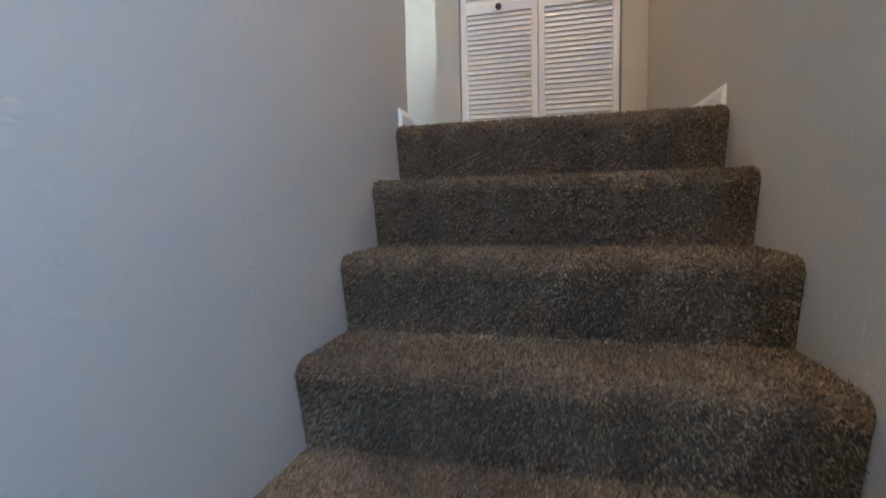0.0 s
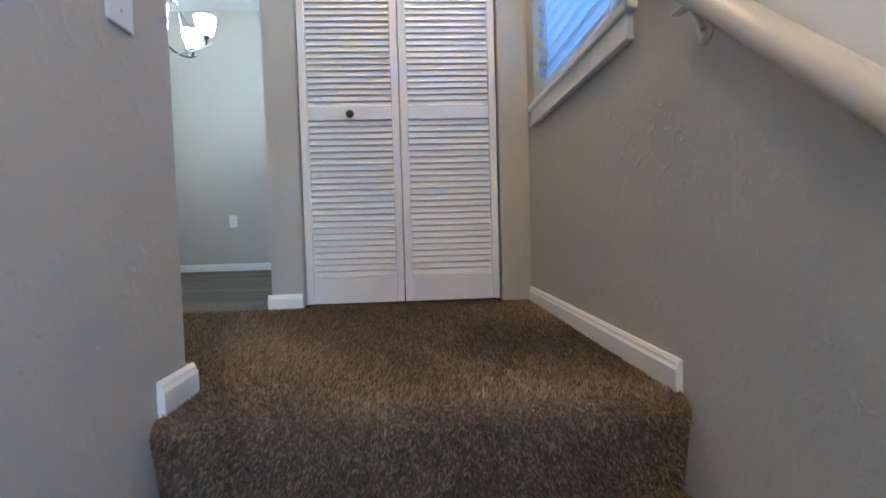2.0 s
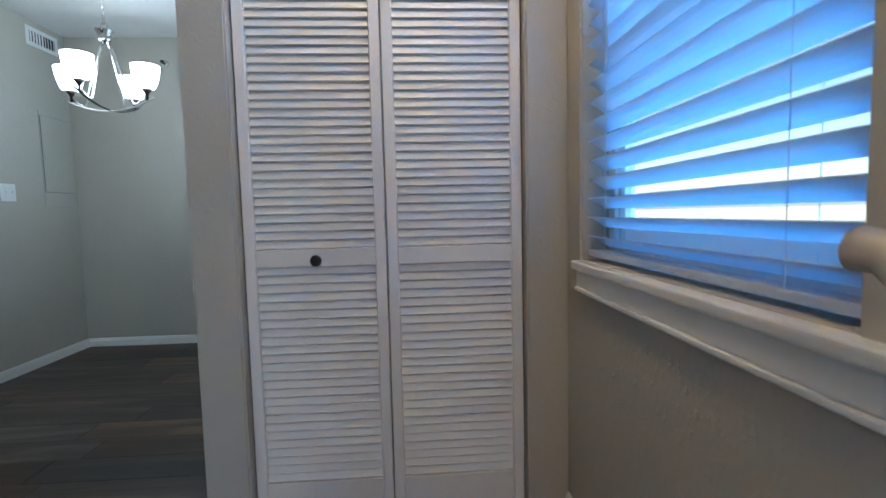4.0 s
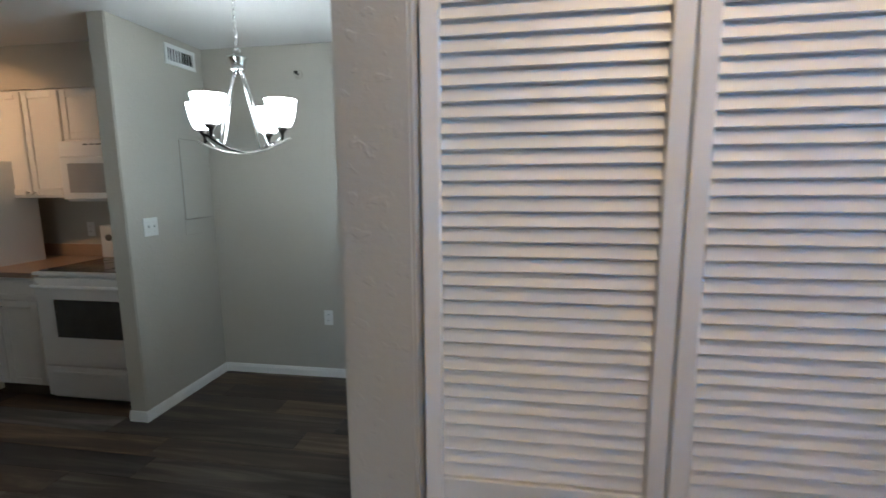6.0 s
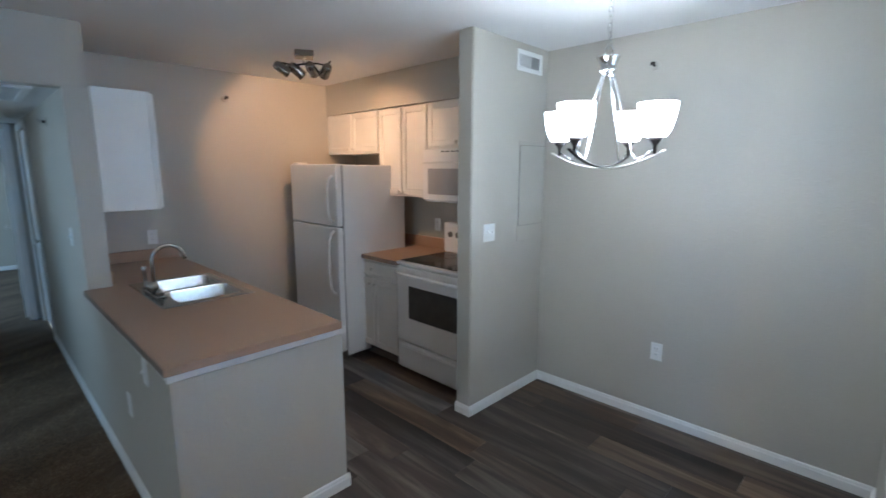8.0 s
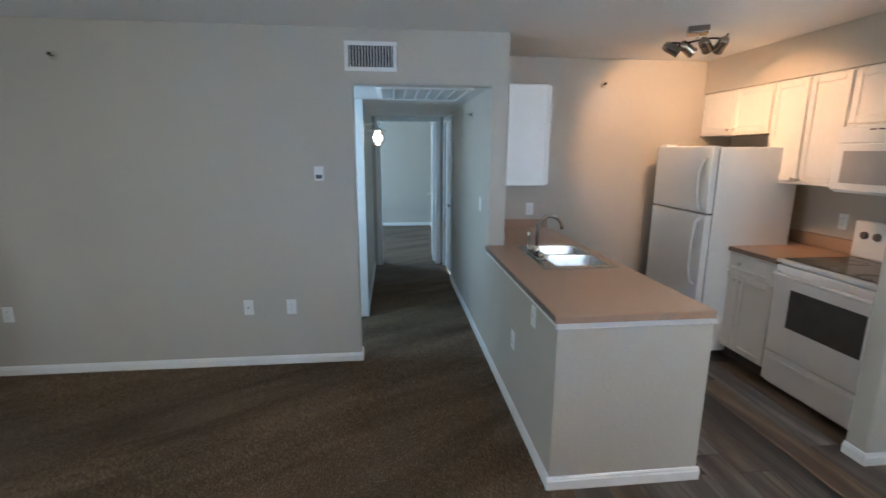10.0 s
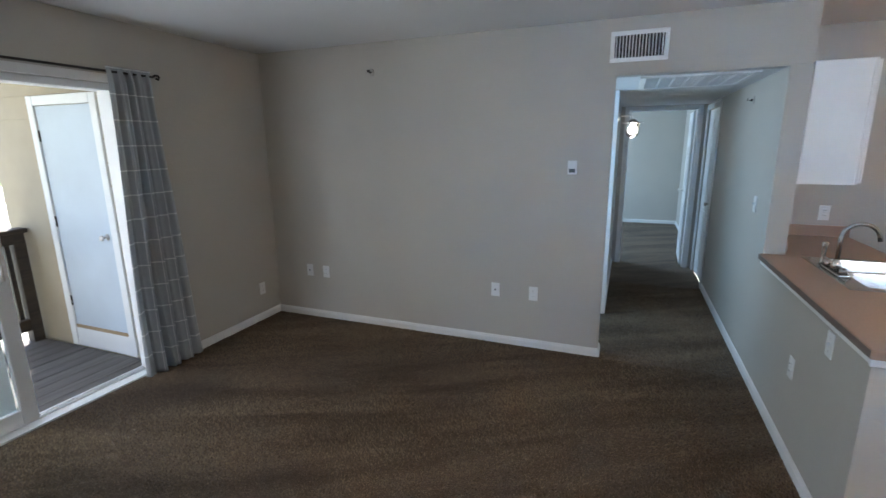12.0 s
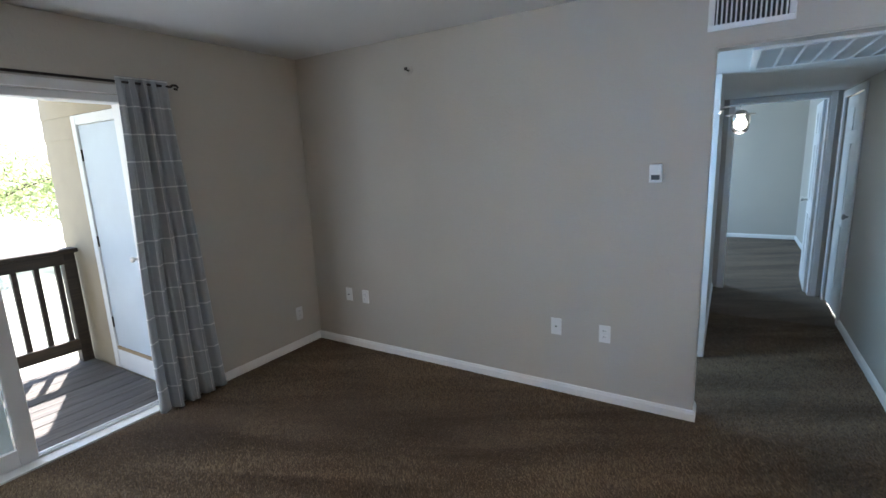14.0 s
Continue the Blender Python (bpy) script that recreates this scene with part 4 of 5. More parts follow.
# refrigerator
fr = thing("refrigerator", "white top-freezer refrigerator with two closed doors", "refrigerator", pose(0, 0, 0))
fx0, fx1, fyf = -3.025, -2.285, 2.72
part("body", B(fx0, fx1, fyf + 0.065, 3.44, 0.03, 1.648, bevel=0.008, seg=2), APPLIANCE, fr)
part("gasket", B(fx0 + 0.012, fx1 - 0.012, fyf + 0.052, fyf + 0.066, 0.06, 1.64), GASKET, fr)
for z0, z1, h0, h1 in ((1.149, 1.655, 1.18, 1.56), (0.075, 1.138, 0.58, 1.11)):
    d = part("door", B(fx0, fx1, fyf, fyf + 0.054, z0, z1, bevel=0.012, seg=3), APPLIANCE, fr)
    hx = fx1 - 0.06
    pts = [(hx, fyf + 0.004, h1), (hx, fyf - 0.03, h1 - 0.02), (hx - 0.004, fyf - 0.045, h1 - 0.08), (hx - 0.012, fyf - 0.05, (h0 + h1) / 2), (hx - 0.004, fyf - 0.045, h0 + 0.08), (hx, fyf - 0.03, h0 + 0.02), (hx, fyf + 0.004, h0)]
    part("handle", tube(bmesh.new(), pts, 0.014, 10, flat=0.8), APPLIANCE, d, "curved white handle", smooth=True)
part("kick_grille", B(fx0 + 0.01, fx1 - 0.01, fyf + 0.06, fyf + 0.07, 0.005, 0.07), GASKET, fr)
part("hinge_cover", B(fx0 + 0.02, fx0 + 0.1, fyf + 0.02, fyf + 0.12, 1.656, 1.672, bevel=0.004), APPLIANCE, fr)
for a in (fx0 + 0.06, fx1 - 0.06):
    part("foot", B(a - 0.02, a + 0.02, fyf + 0.1, fyf + 0.14, 0, 0.031), GASKET, fr)

# range
rg_ = thing("electric_range", "white electric range with a black glass cooktop", "range", pose(0, 0, 0))
rx0, rx1, ryf = -1.82, -1.050, 2.945
part("body", B(rx0, rx1, ryf + 0.035, 3.55, 0.02, 0.885, bevel=0.004), APPLIANCE, rg_)
part("cooktop_frame", B(rx0, rx1, ryf - 0.005, 3.50, 0.886, 0.908, bevel=0.006, seg=2), APPLIANCE, rg_)
top = part("cooktop", B(rx0 + 0.02, rx1 - 0.02, ryf + 0.03, 3.47, 0.909, 0.914, bevel=0.002), BLACKGLASS, rg_)
for bx, by, br in ((rx0 + 0.19, 3.06, 0.09), (rx1 - 0.19, 3.06, 0.105), (rx0 + 0.19, 3.31, 0.075), (rx1 - 0.19, 3.31, 0.085)):
    bm = bmesh.new()
    tube(bm, arc((bx, by, 0.9145), br, 0, 350, 35, "xy"), 0.0012, 5, closed=True)
    part("burner_ring", bm, GASKET, top)
d = part("oven_door", B(rx0 + 0.004, rx1 - 0.004, ryf, ryf + 0.034, 0.268, 0.872, bevel=0.008, seg=2), APPLIANCE, rg_)
part("oven_window", B(rx0 + 0.14, rx1 - 0.12, ryf - 0.003, ryf + 0.002, 0.465, 0.725, bevel=0.002), OVENGLASS, d)
hp = [(rx0 + 0.03, ryf + 0.002, 0.82), (rx0 + 0.035, ryf - 0.04, 0.82), (rx0 + 0.07, ryf - 0.048, 0.82), (rx1 - 0.07, ryf - 0.048, 0.82), (rx1 - 0.035, ryf - 0.04, 0.82), (rx1 - 0.03, ryf + 0.002, 0.82)]
part("handle", tube(bmesh.new(), hp, 0.013, 10), APPLIANCE, d, smooth=True)
d = part("storage_drawer", B(rx0 + 0.004, rx1 - 0.004, ryf + 0.004, ryf + 0.034, 0.045, 0.256, bevel=0.006, seg=2), APPLIANCE, rg_)
part("drawer_lip", B(rx0 + 0.06, rx1 - 0.06, ryf - 0.006, ryf + 0.006, 0.20, 0.225, bevel=0.005, seg=2), APPLIANCE, d)
bg = part("backguard", B(rx0, rx1, 3.48, 3.56, 0.915, 1.165, bevel=0.012, seg=3), APPLIANCE, rg_)
for kx in (rx0 + 0.08, rx0 + 0.165, rx1 - 0.165, rx1 - 0.08):
    k = part("dial", lathe(bmesh.new(), [(0.026, 0), (0.024, 0.012), (0.02, 0.016), (0, 0.017)], 20, pose(kx, 3.48, 1.07, 90, 0, 0)), GASKET, bg, smooth=True)
part("clock_panel", B(rx0 + 0.27, rx1 - 0.27, 3.4775, 3.4805, 1.03, 1.12, bevel=0.001), BLACKGLASS, bg)
part("plinth", B(rx0 + 0.02, rx1 - 0.02, ryf + 0.06, ryf + 0.08, 0, 0.03), GASKET, rg_)

# microwave
mw = thing("microwave_oven", "white over-the-range microwave oven", "microwave", pose(0, 0, 0))
mx0, mx1, myf = -1.80, -1.050, 3.215
part("body", B(mx0, mx1, myf + 0.03, YN - 0.002, 1.358, 1.773, bevel=0.004), APPLIANCE, mw)
d = part("door", B(mx0, mx1 - 0.17, myf, myf + 0.029, 1.372, 1.665, bevel=0.008, seg=2), APPLIANCE, mw)
part("window", B(mx0 + 0.06, mx1 - 0.24, myf - 0.002, myf + 0.001, 1.42, 1.62, bevel=0.001), MWGLASS, d)
part("control_panel", B(mx1 - 0.168, mx1, myf, myf + 0.029, 1.372, 1.665, bevel=0.006, seg=2), APPLIANCE, mw)
part("vent_panel", B(mx0, mx1, myf + 0.005, myf + 0.03, 1.668, 1.77, bevel=0.004), APPLIANCE, mw)
for i in range(9):
    part("vent_slot", B(mx0 + 0.20 + 0.052 * i, mx0 + 0.235 + 0.052 * i, myf + 0.003, myf + 0.006, 1.744, 1.752), SLOT, mw)
part("handle", tube(bmesh.new(), [(mx1 - 0.19, myf + 0.002, 1.64), (mx1 - 0.19, myf - 0.03, 1.62), (mx1 - 0.19, myf - 0.03, 1.42), (mx1 - 0.19, myf + 0.002, 1.40)], 0.01, 8), APPLIANCE, d, smooth=True)

# ---- ceiling spot fixture over the kitchen ----
tl = thing("spot_fixture", "brushed nickel ceiling fixture with four lit spot heads", "ceiling light", pose(-2.17, 2.42, CZ, 0, 0, 62))
part("canopy", B(-0.065, 0.065, -0.065, 0.065, -0.045, 0, bevel=0.008, seg=2), SPOTMETAL, tl)
part("stem", lathe(bmesh.new(), [(0.008, -0.085), (0.008, -0.04)], 12), NICKEL, tl, smooth=True)
wave = [(-0.15 + 0.30 * i / 24, 0.045 * math.sin(math.pi * 2 * i / 24), -0.085) for i in range(25)]
wave = [(-0.172, 0.03, -0.10), (-0.168, 0.015, -0.092), *wave, (0.168, -0.015, -0.075), (0.178, -0.03, -0.06)]
part("bar", tube(bmesh.new(), wave, 0.0065, 8), DARKMETAL, tl, smooth=True)
spot_m = tl.matrix_basis
for bx, by, target, energy in ((-0.145, 0.012, (-1.75, 3.25, 1.66), 3.0), (-0.05, 0.04, (-2.25, 3.25, 1.75), 7.0), (0.05, -0.04, (-2.75, 3.25, 1.9), 2.6), (0.145, -0.012, (XK, 2.82, 1.78), 10)):
    pos = spot_m @ Vector((bx, by, -0.125))
    turn = spot_m.to_3x3().inverted().to_4x4() @ look((0, 0, 0), Vector(target) - pos).to_3x3().to_4x4()
    m = Matrix.Translation((bx, by, -0.125)) @ turn
    hd = part("spot_head", lathe(bmesh.new(), [(0.010, 0.066), (0.024, 0.062), (0.032, 0.045), (0.035, 0.02), (0.036, -0.040), (0.039, -0.050), (0.036, -0.050), (0.030, -0.015)], 20, m), SPOTMETAL, tl, smooth=True)
    part("neck", tube(bmesh.new(), [(bx, by, -0.085), (bx, by, -0.11)], 0.006, 8), NICKEL, hd)
    part("lamp_face", lathe(bmesh.new(), [(0.027, -0.016), (0.022, -0.019), (0, -0.021)], 16, m), BULB_WARM, hd, smooth=True)
    lamp("spot_lamp", "SPOT", look(pos + (Vector(target) - pos).normalized() * 0.05, target), energy, WARM, spot=(radians(78), 0.45), radius=0.02)

# ---- chandelier ----
ch = thing("chandelier", "brushed nickel chandelier with four lit frosted glass shades", "chandelier", pose(0.052, 2.494, -0.012, 0, 0, -4))
part("canopy", lathe(bmesh.new(), [(0.065, CZ + 0.012), (0.06, CZ - 0.012), (0.03, CZ - 0.025), (0.008, CZ - 0.035)], 24), CHROME, ch, smooth=True)
link_mesh = None
nlink = 10
for i in range(nlink):
    z = 2.104 + (CZ - 0.03 - 2.104) * (i + 0.5) / nlink
    if link_mesh is None:
        bm = bmesh.new()
        loop = [(0.008 * math.cos(a), 0, 0.018 * math.sin(a)) for a in [2 * math.pi * k / 14 for k in range(14)]]
        tube(bm, loop, 0.0022, 6, closed=True)
        link_mesh = finish(bm, "chain_link", CHROME, True)
    o = new("chain_link", link_mesh)
    o.parent = ch
    o.matrix_basis = pose(0, 0, z, 0, 0, 90 * (i % 2))
part("ring", tube(bmesh.new(), [(0.019 * math.cos(2 * math.pi * k / 18), 0, 2.092 + 0.019 * math.sin(2 * math.pi * k / 18)) for k in range(18)], 0.003, 6, closed=True), CHROME, ch, smooth=True)
part("hub", lathe(bmesh.new(), [(0.010, 1.995), (0.018, 1.999), (0.021, 2.010), (0.031, 2.013), (0.033, 2.019), (0.028, 2.026), (0.033, 2.045), (0.044, 2.064), (0.047, 2.070), (0.040, 2.072), (0.015, 2.068), (0.006, 2.076)], 24), CHROME, ch, smooth=True)
for k in range(2):
    a = radians(90 * k)
    pts = []
    for i in range(17):
        u = -1 + 2 * i / 16
        pts.append((0.25 * u * math.cos(a), 0.25 * u * math.sin(a), 1.632 + 0.006 * k + 0.066 * u * u))
    part("arm", tube(bmesh.new(), pts, 0.0085, 8, flat=0.55), DARKMETAL if k else NICKEL, ch, smooth=True)
for k in range(4):
    c, s = math.cos(radians(90 * k)), math.sin(radians(90 * k))
    part("rod", tube(bmesh.new(), [(0.02 * c, 0.02 * s, 2.008), (0.05 * c, 0.05 * s, 1.93), (0.09 * c, 0.09 * s, 1.80), (0.122 * c, 0.122 * s, 1.69), (0.135 * c, 0.135 * s, 1.668), (0.16 * c, 0.16 * s, 1.67), (0.205 * c, 0.205 * s, 1.70)], 0.0048, 8), CHROME, ch, smooth=True)
    m = Matrix.Translation((0.212 * c, 0.212 * s, 0))
    sh = part("shade", lathe(bmesh.new(), [(0.026, 1.746), (0.039, 1.752), (0.053, 1.778), (0.064, 1.82), (0.0715, 1.872), (0.0675, 1.872), (0.060, 1.82), (0.049, 1.78), (0.035, 1.757), (0, 1.754)], 28, m), SHADE, ch, "lit white frosted glass shade", smooth=True)
    part("socket_cup", lathe(bmesh.new(), [(0.006, 1.685), (0.007, 1.715), (0.012, 1.725), (0.03, 1.748), (0.026, 1.7475)], 18, m), DARKMETAL, sh, smooth=True)

# ---- warm ceiling lamps above the view: over the landing, and one added over the stairs ----
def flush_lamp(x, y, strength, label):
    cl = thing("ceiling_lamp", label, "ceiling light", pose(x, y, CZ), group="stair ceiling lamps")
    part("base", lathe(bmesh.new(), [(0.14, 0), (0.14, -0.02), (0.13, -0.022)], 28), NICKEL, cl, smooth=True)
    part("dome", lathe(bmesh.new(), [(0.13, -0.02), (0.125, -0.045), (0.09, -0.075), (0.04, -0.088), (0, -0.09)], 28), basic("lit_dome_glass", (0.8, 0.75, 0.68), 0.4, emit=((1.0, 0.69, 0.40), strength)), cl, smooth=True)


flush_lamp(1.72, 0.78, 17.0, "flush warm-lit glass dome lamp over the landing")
# second lamp, unseen, is added to warm the stair treads
flush_lamp(1.72, -1.9, 48.0, "unseen flush warm-lit glass dome lamp, added over the stairs")

# ---- hall ----
ln = thing("wall_lantern", "nickel hall wall lantern with a lit clear glass jar", "wall lamp", pose(-3.56, YH, 1.805))
LY = 0.138
part("back_plate", lathe(bmesh.new(), [(0.05, 0), (0.05, 0.012), (0.03, 0.022), (0, 0.024)], 20, pose(0, 0, 0.04, -90, 0, 0)), NICKEL, ln, smooth=True)
part("arm", tube(bmesh.new(), [(0, 0.015, 0.04), (0, 0.09, 0.055), (0, LY - 0.01, 0.05), (0, LY, 0.03), (0, LY, 0.005)], 0.007, 8), NICKEL, ln, smooth=True)
part("cap", lathe(bmesh.new(), [(0.09, -0.016), (0.092, -0.012), (0.085, -0.009), (0.04, -0.004), (0.03, 0.012), (0.014, 0.018), (0, 0.019)], 28, pose(0, LY, 0)), NICKEL, ln, smooth=True)
gj = part("glass_jar", lathe(bmesh.new(), [(0.056, -0.014), (0.058, -0.03), (0.058, -0.085), (0.050, -0.118), (0.030, -0.138), (0, -0.145)], 28, pose(0, LY, 0)), GLASS, ln, smooth=True)
gj.visible_shadow = False
part("bulb", lathe(bmesh.new(), [(0.012, -0.02), (0.014, -0.035), (0.028, -0.07), (0.022, -0.095), (0, -0.106)], 18, pose(0, LY, 0)), BULB, ln, smooth=True)


def casing(name, axis, p, sgn, a0, a1, z1, w=0.06):
    """Door casing on one wall face: two legs and a head, proud of the wall by 16 mm towards sgn."""
    bm = bmesh.new()
    lo, hi = sorted((p + sgn * 0.0005, p + sgn * 0.016))
    for u0, u1, q0, q1 in ((a0 - w, a0, 0, z1 + w), (a1, a1 + w, 0, z1 + w), (a0, a1, z1, z1 + w)):
        if axis == "x":
            box(bm, lo, hi, u0, u1, q0, q1, bevel=0.004)
        else:
            box(bm, u0, u1, lo, hi, q0, q1, bevel=0.004)
    return plain(name, bm, TRIM, "white painted door casing", "trim")


plain("trim_alcove", B(-3.46, -3.445, -0.03, YH + 0.012, 0, LINTEL - 0.001, bevel=0.003), TRIM, "white painted casing at the alcove edge", "trim")
casing("trim_bedroom_door", "x", XH, 1, 0.19, 0.985, 2.012, 0.05)
casing("trim_hall_door", "y", YP, -1, -5.47, -4.70, 1.985)
hb = bmesh.new()
box(hb, XH - 0.12, XH, 0.191, 0.205, 0, 2.005)
box(hb, XH - 0.12, XH, 0.970, 0.984, 0, 2.005)
box(hb, XH - 0.12, XH, 0.205, 0.970, 2.005, 2.019)
plain("trim_bedroom_jamb", hb, TRIM, "white painted door jamb", "trim")


def panel_door(name, label, at, w, h, knob_side):
    """A white moulded six-panel door; its face lies in x-z, hinge at x = 0."""
    o = thing(name, label, "door", at, kind="structure")
    bm = bmesh.new()
    box(bm, 0, w, -0.016, 0.016, 0, h, bevel=0.002)
    part("leaf", bm, TRIM, o)
    for z0, z1 in ((0.22, 0.80), (0.95, 1.55), (1.66, h - 0.11)):
        for x0_, x1_ in ((0.11, w / 2 - 0.045), (w / 2 + 0.045, w - 0.11)):
            for sy in (-1, 1):
                bm = bmesh.new()
                a, b = (0.0162, 0.021) if sy > 0 else (-0.021, -0.0162)
                box(bm, x0_, x1_, a, b, z0, z1, bevel=0.004)
                part("panel", bm, TRIM, o)
    for sy in (-1, 1):
        k = lathe(bmesh.new(), [(0.028, 0), (0.026, 0.006), (0.011, 0.012), (0.011, 0.035), (0.024, 0.044), (0.026, 0.056), (0.016, 0.064), (0, 0.065)], 18, pose(w - 0.065, sy * 0.016, 0.93, 90 if sy < 0 else -90, 0, 0))
        part("door_handle", k, NICKEL, o, smooth=True)
    return o


panel_door("door_bedroom", "white six-panel bedroom door standing open", pose(XH - 0.10, 0.958, 0.012, 0, 0, 177), 0.76, 1.985, 1)
panel_door("door_hall", "closed white six-panel door in the hall", pose(-5.465, YP + 0.03, 0.012, 0, 0, 0), 0.76, 1.97, 1)


# ---- living room: sliding door, rod and curtain ----
sd = thing("sliding_door", "white vinyl sliding patio door, its panel slid open", "door", pose(0, 0, 0), kind="structure")
sx0, sx1, sz1 = SLIDE[0], SLIDE[1], SLIDE[3]
bm = bmesh.new()
box(bm, sx0, sx0 + 0.045, -3.098, -2.968, 0, sz1, bevel=0.004)
box(bm, sx1 - 0.045, sx1, -3.098, -2.968, 0, sz1, bevel=0.004)
box(bm, sx0 + 0.045, sx1 - 0.045, -3.097, -2.969, sz1 - 0.045, sz1, bevel=0.004)
part("door_frame", bm, VINYLFRAME, sd)
bm = bmesh.new()
box(bm, sx0, sx1, -3.113, -2.950, -0.02, 0.012, bevel=0.003)
box(bm, sx0 + 0.05, sx1 - 0.05, -3.040, -3.032, 0.012, 0.026, bevel=0.002)
box(bm, sx0 + 0.05, sx1 - 0.05, -3.078, -3.070, 0.012, 0.026, bevel=0.002)
part("threshold", bm, VINYLFRAME, sd)


def slider_panel(x0, x1, y, name, handle):
    bm = bmesh.new()
    z0, z1, s = 0.027, sz1 - 0.048, 0.082
    box(bm, x0, x0 + s, y - 0.016, y + 0.016, z0, z1, bevel=0.004)
    box(bm, x1 - s, x1, y - 0.016, y + 0.016, z0, z1, bevel=0.004)
    box(bm, x0 + s, x1 - s, y - 0.015, y + 0.015, z0, z0 + 0.09, bevel=0.004)
    box(bm, x0 + s, x1 - s, y - 0.015, y + 0.015, z1 - 0.07, z1, bevel=0.004)
    p = part(name, bm, VINYLFRAME, sd)
    g = part("pane", B(x0 + s, x1 - s, y - 0.003, y + 0.003, z0 + 0.09, z1 - 0.07), GLASS_GREEN, p, "faintly green glass pane")
    g.visible_shadow = False
    if handle:
        hx = x0 + 0.04
        part("door_handle", tube(bmesh.new(), [(hx, y + 0.014, 0.90), (hx, y + 0.045, 0.905), (hx, y + 0.048, 0.98), (hx, y + 0.045, 1.055), (hx, y + 0.014, 1.06)], 0.008, 8), NICKEL, p, smooth=True)
        part("lock_plate", B(hx - 0.014, hx + 0.014, y + 0.0165, y + 0.021, 0.87, 1.09, bevel=0.002), VINYLFRAME, p)


slider_panel(-0.385, sx1 - 0.047, -3.036, "sliding_panel", True)
slider_panel(-0.30, sx1 - 0.046, -3.074, "fixed_panel", False)
bm = bmesh.new()
box(bm, sx0 - 0.055, sx0, YS, YS + 0.014, 0, sz1 + 0.055, bevel=0.004)
box(bm, sx1, sx1 + 0.055, YS, YS + 0.014, 0, sz1 + 0.055, bevel=0.004)
box(bm, sx0, sx1, YS, YS + 0.014, sz1, sz1 + 0.055, bevel=0.004)
plain("trim_sliding_door", bm, TRIM, "white painted casing around the sliding door", "trim")

rod = thing("curtain_rod", "dark metal curtain rod with a scrolled finial", "curtain rod", pose(0, 0, 0))
RZ, RY = 2.098, YS + 0.045
part("rod", tube(bmesh.new(), [(-1.365, RY, RZ), (0.95, RY, RZ)], 0.008, 12), DARKMETAL, rod, smooth=True)
part("finial", tube(bmesh.new(), [(-1.365, RY, RZ), (-1.38, RY, RZ + 0.012), (-1.403, RY, RZ + 0.014), (-1.414, RY, RZ), (-1.405, RY, RZ - 0.013), (-1.388, RY, RZ - 0.008)], 0.0075, 8), DARKMETAL, rod, smooth=True)
for bx in (-1.31, 0.85):
    b = part("bracket", tube(bmesh.new(), [(bx, YS + 0.002, RZ - 0.012), (bx, RY, RZ - 0.012)], 0.005, 8), DARKMETAL, rod, smooth=True)
    part("bracket_plate", B(bx - 0.012, bx + 0.012, YS, YS + 0.004, RZ - 0.045, RZ + 0.02, bevel=0.001), DARKMETAL, b)


def curtain_material():
    m = bpy.data.materials.new("grey_checked_cotton")
    m.use_nodes = True
    nt = m.node_tree
    p = nt.nodes["Principled BSDF"]
    p.inputs["Roughness"].default_value, p.inputs["Specular IOR Level"].default_value = 0.9, 0.15
    uv = nt.nodes.new("ShaderNodeUVMap")
    sep = nt.nodes.new("ShaderNodeSeparateXYZ")
    nt.links.new(uv.outputs[0], sep.inputs[0])
    masks = []
    for k, (period, width) in enumerate(((0.31, 0.004), (0.163, 0.008))):
        md = nt.nodes.new("ShaderNodeMath")
        md.operation = "FLOORED_MODULO"
        md.inputs[1].default_value = period
        nt.links.new(sep.outputs[k], md.inputs[0])
        lt = nt.nodes.new("ShaderNodeMath")
        lt.operation = "LESS_THAN"
        lt.inputs[1].default_value = width
        nt.links.new(md.outputs[0], lt.inputs[0])
        masks.append(lt.outputs[0])
    mx = nt.nodes.new("ShaderNodeMath")
    mx.operation = "MAXIMUM"
    nt.links.new(masks[0], mx.inputs[0])
    nt.links.new(masks[1], mx.inputs[1])
    n = node(nt, "ShaderNodeTexNoise", Scale=140.0, Detail=3.0)
    nt.links.new(uv.outputs[0], n.inputs["Vector"])
    base = ramp(nt, n.outputs["Fac"], [(0.3, (0.40, 0.42, 0.43)), (0.7, (0.53, 0.55, 0.56))])
    mix = nt.nodes.new("ShaderNodeMix")
    mix.data_type = "RGBA"
    nt.links.new(mx.outputs[0], mix.inputs["Factor"])
    nt.links.new(base, mix.inputs["A"])
    mix.inputs["B"].default_value = (0.85, 0.85, 0.83, 1)
    nt.links.new(mix.outputs["Result"], p.inputs["Base Color"])
    w = node(nt, "ShaderNodeTexNoise", Scale=900.0, Detail=2.0)
    nt.links.new(uv.outputs[0], w.inputs["Vector"])
    b = node(nt, "ShaderNodeBump", Strength=0.3, Distance=0.001)
    nt.links.new(w.outputs["Fac"], b.inputs["Height"])
    nt.links.new(b.outputs[0], p.inputs["Normal"])
    tr = nt.nodes.new("ShaderNodeBsdfTranslucent")
    nt.links.new(mix.outputs["Result"], tr.inputs["Color"])
    cloth = nt.nodes.new("ShaderNodeMixShader")
    cloth.inputs["Fac"].default_value = 0.3
    nt.links.new(p.outputs[0], cloth.inputs[1])
    nt.links.new(tr.outputs[0], cloth.inputs[2])
    nt.links.new(cloth.outputs[0], nt.nodes["Material Output"].inputs["Surface"])
    return m


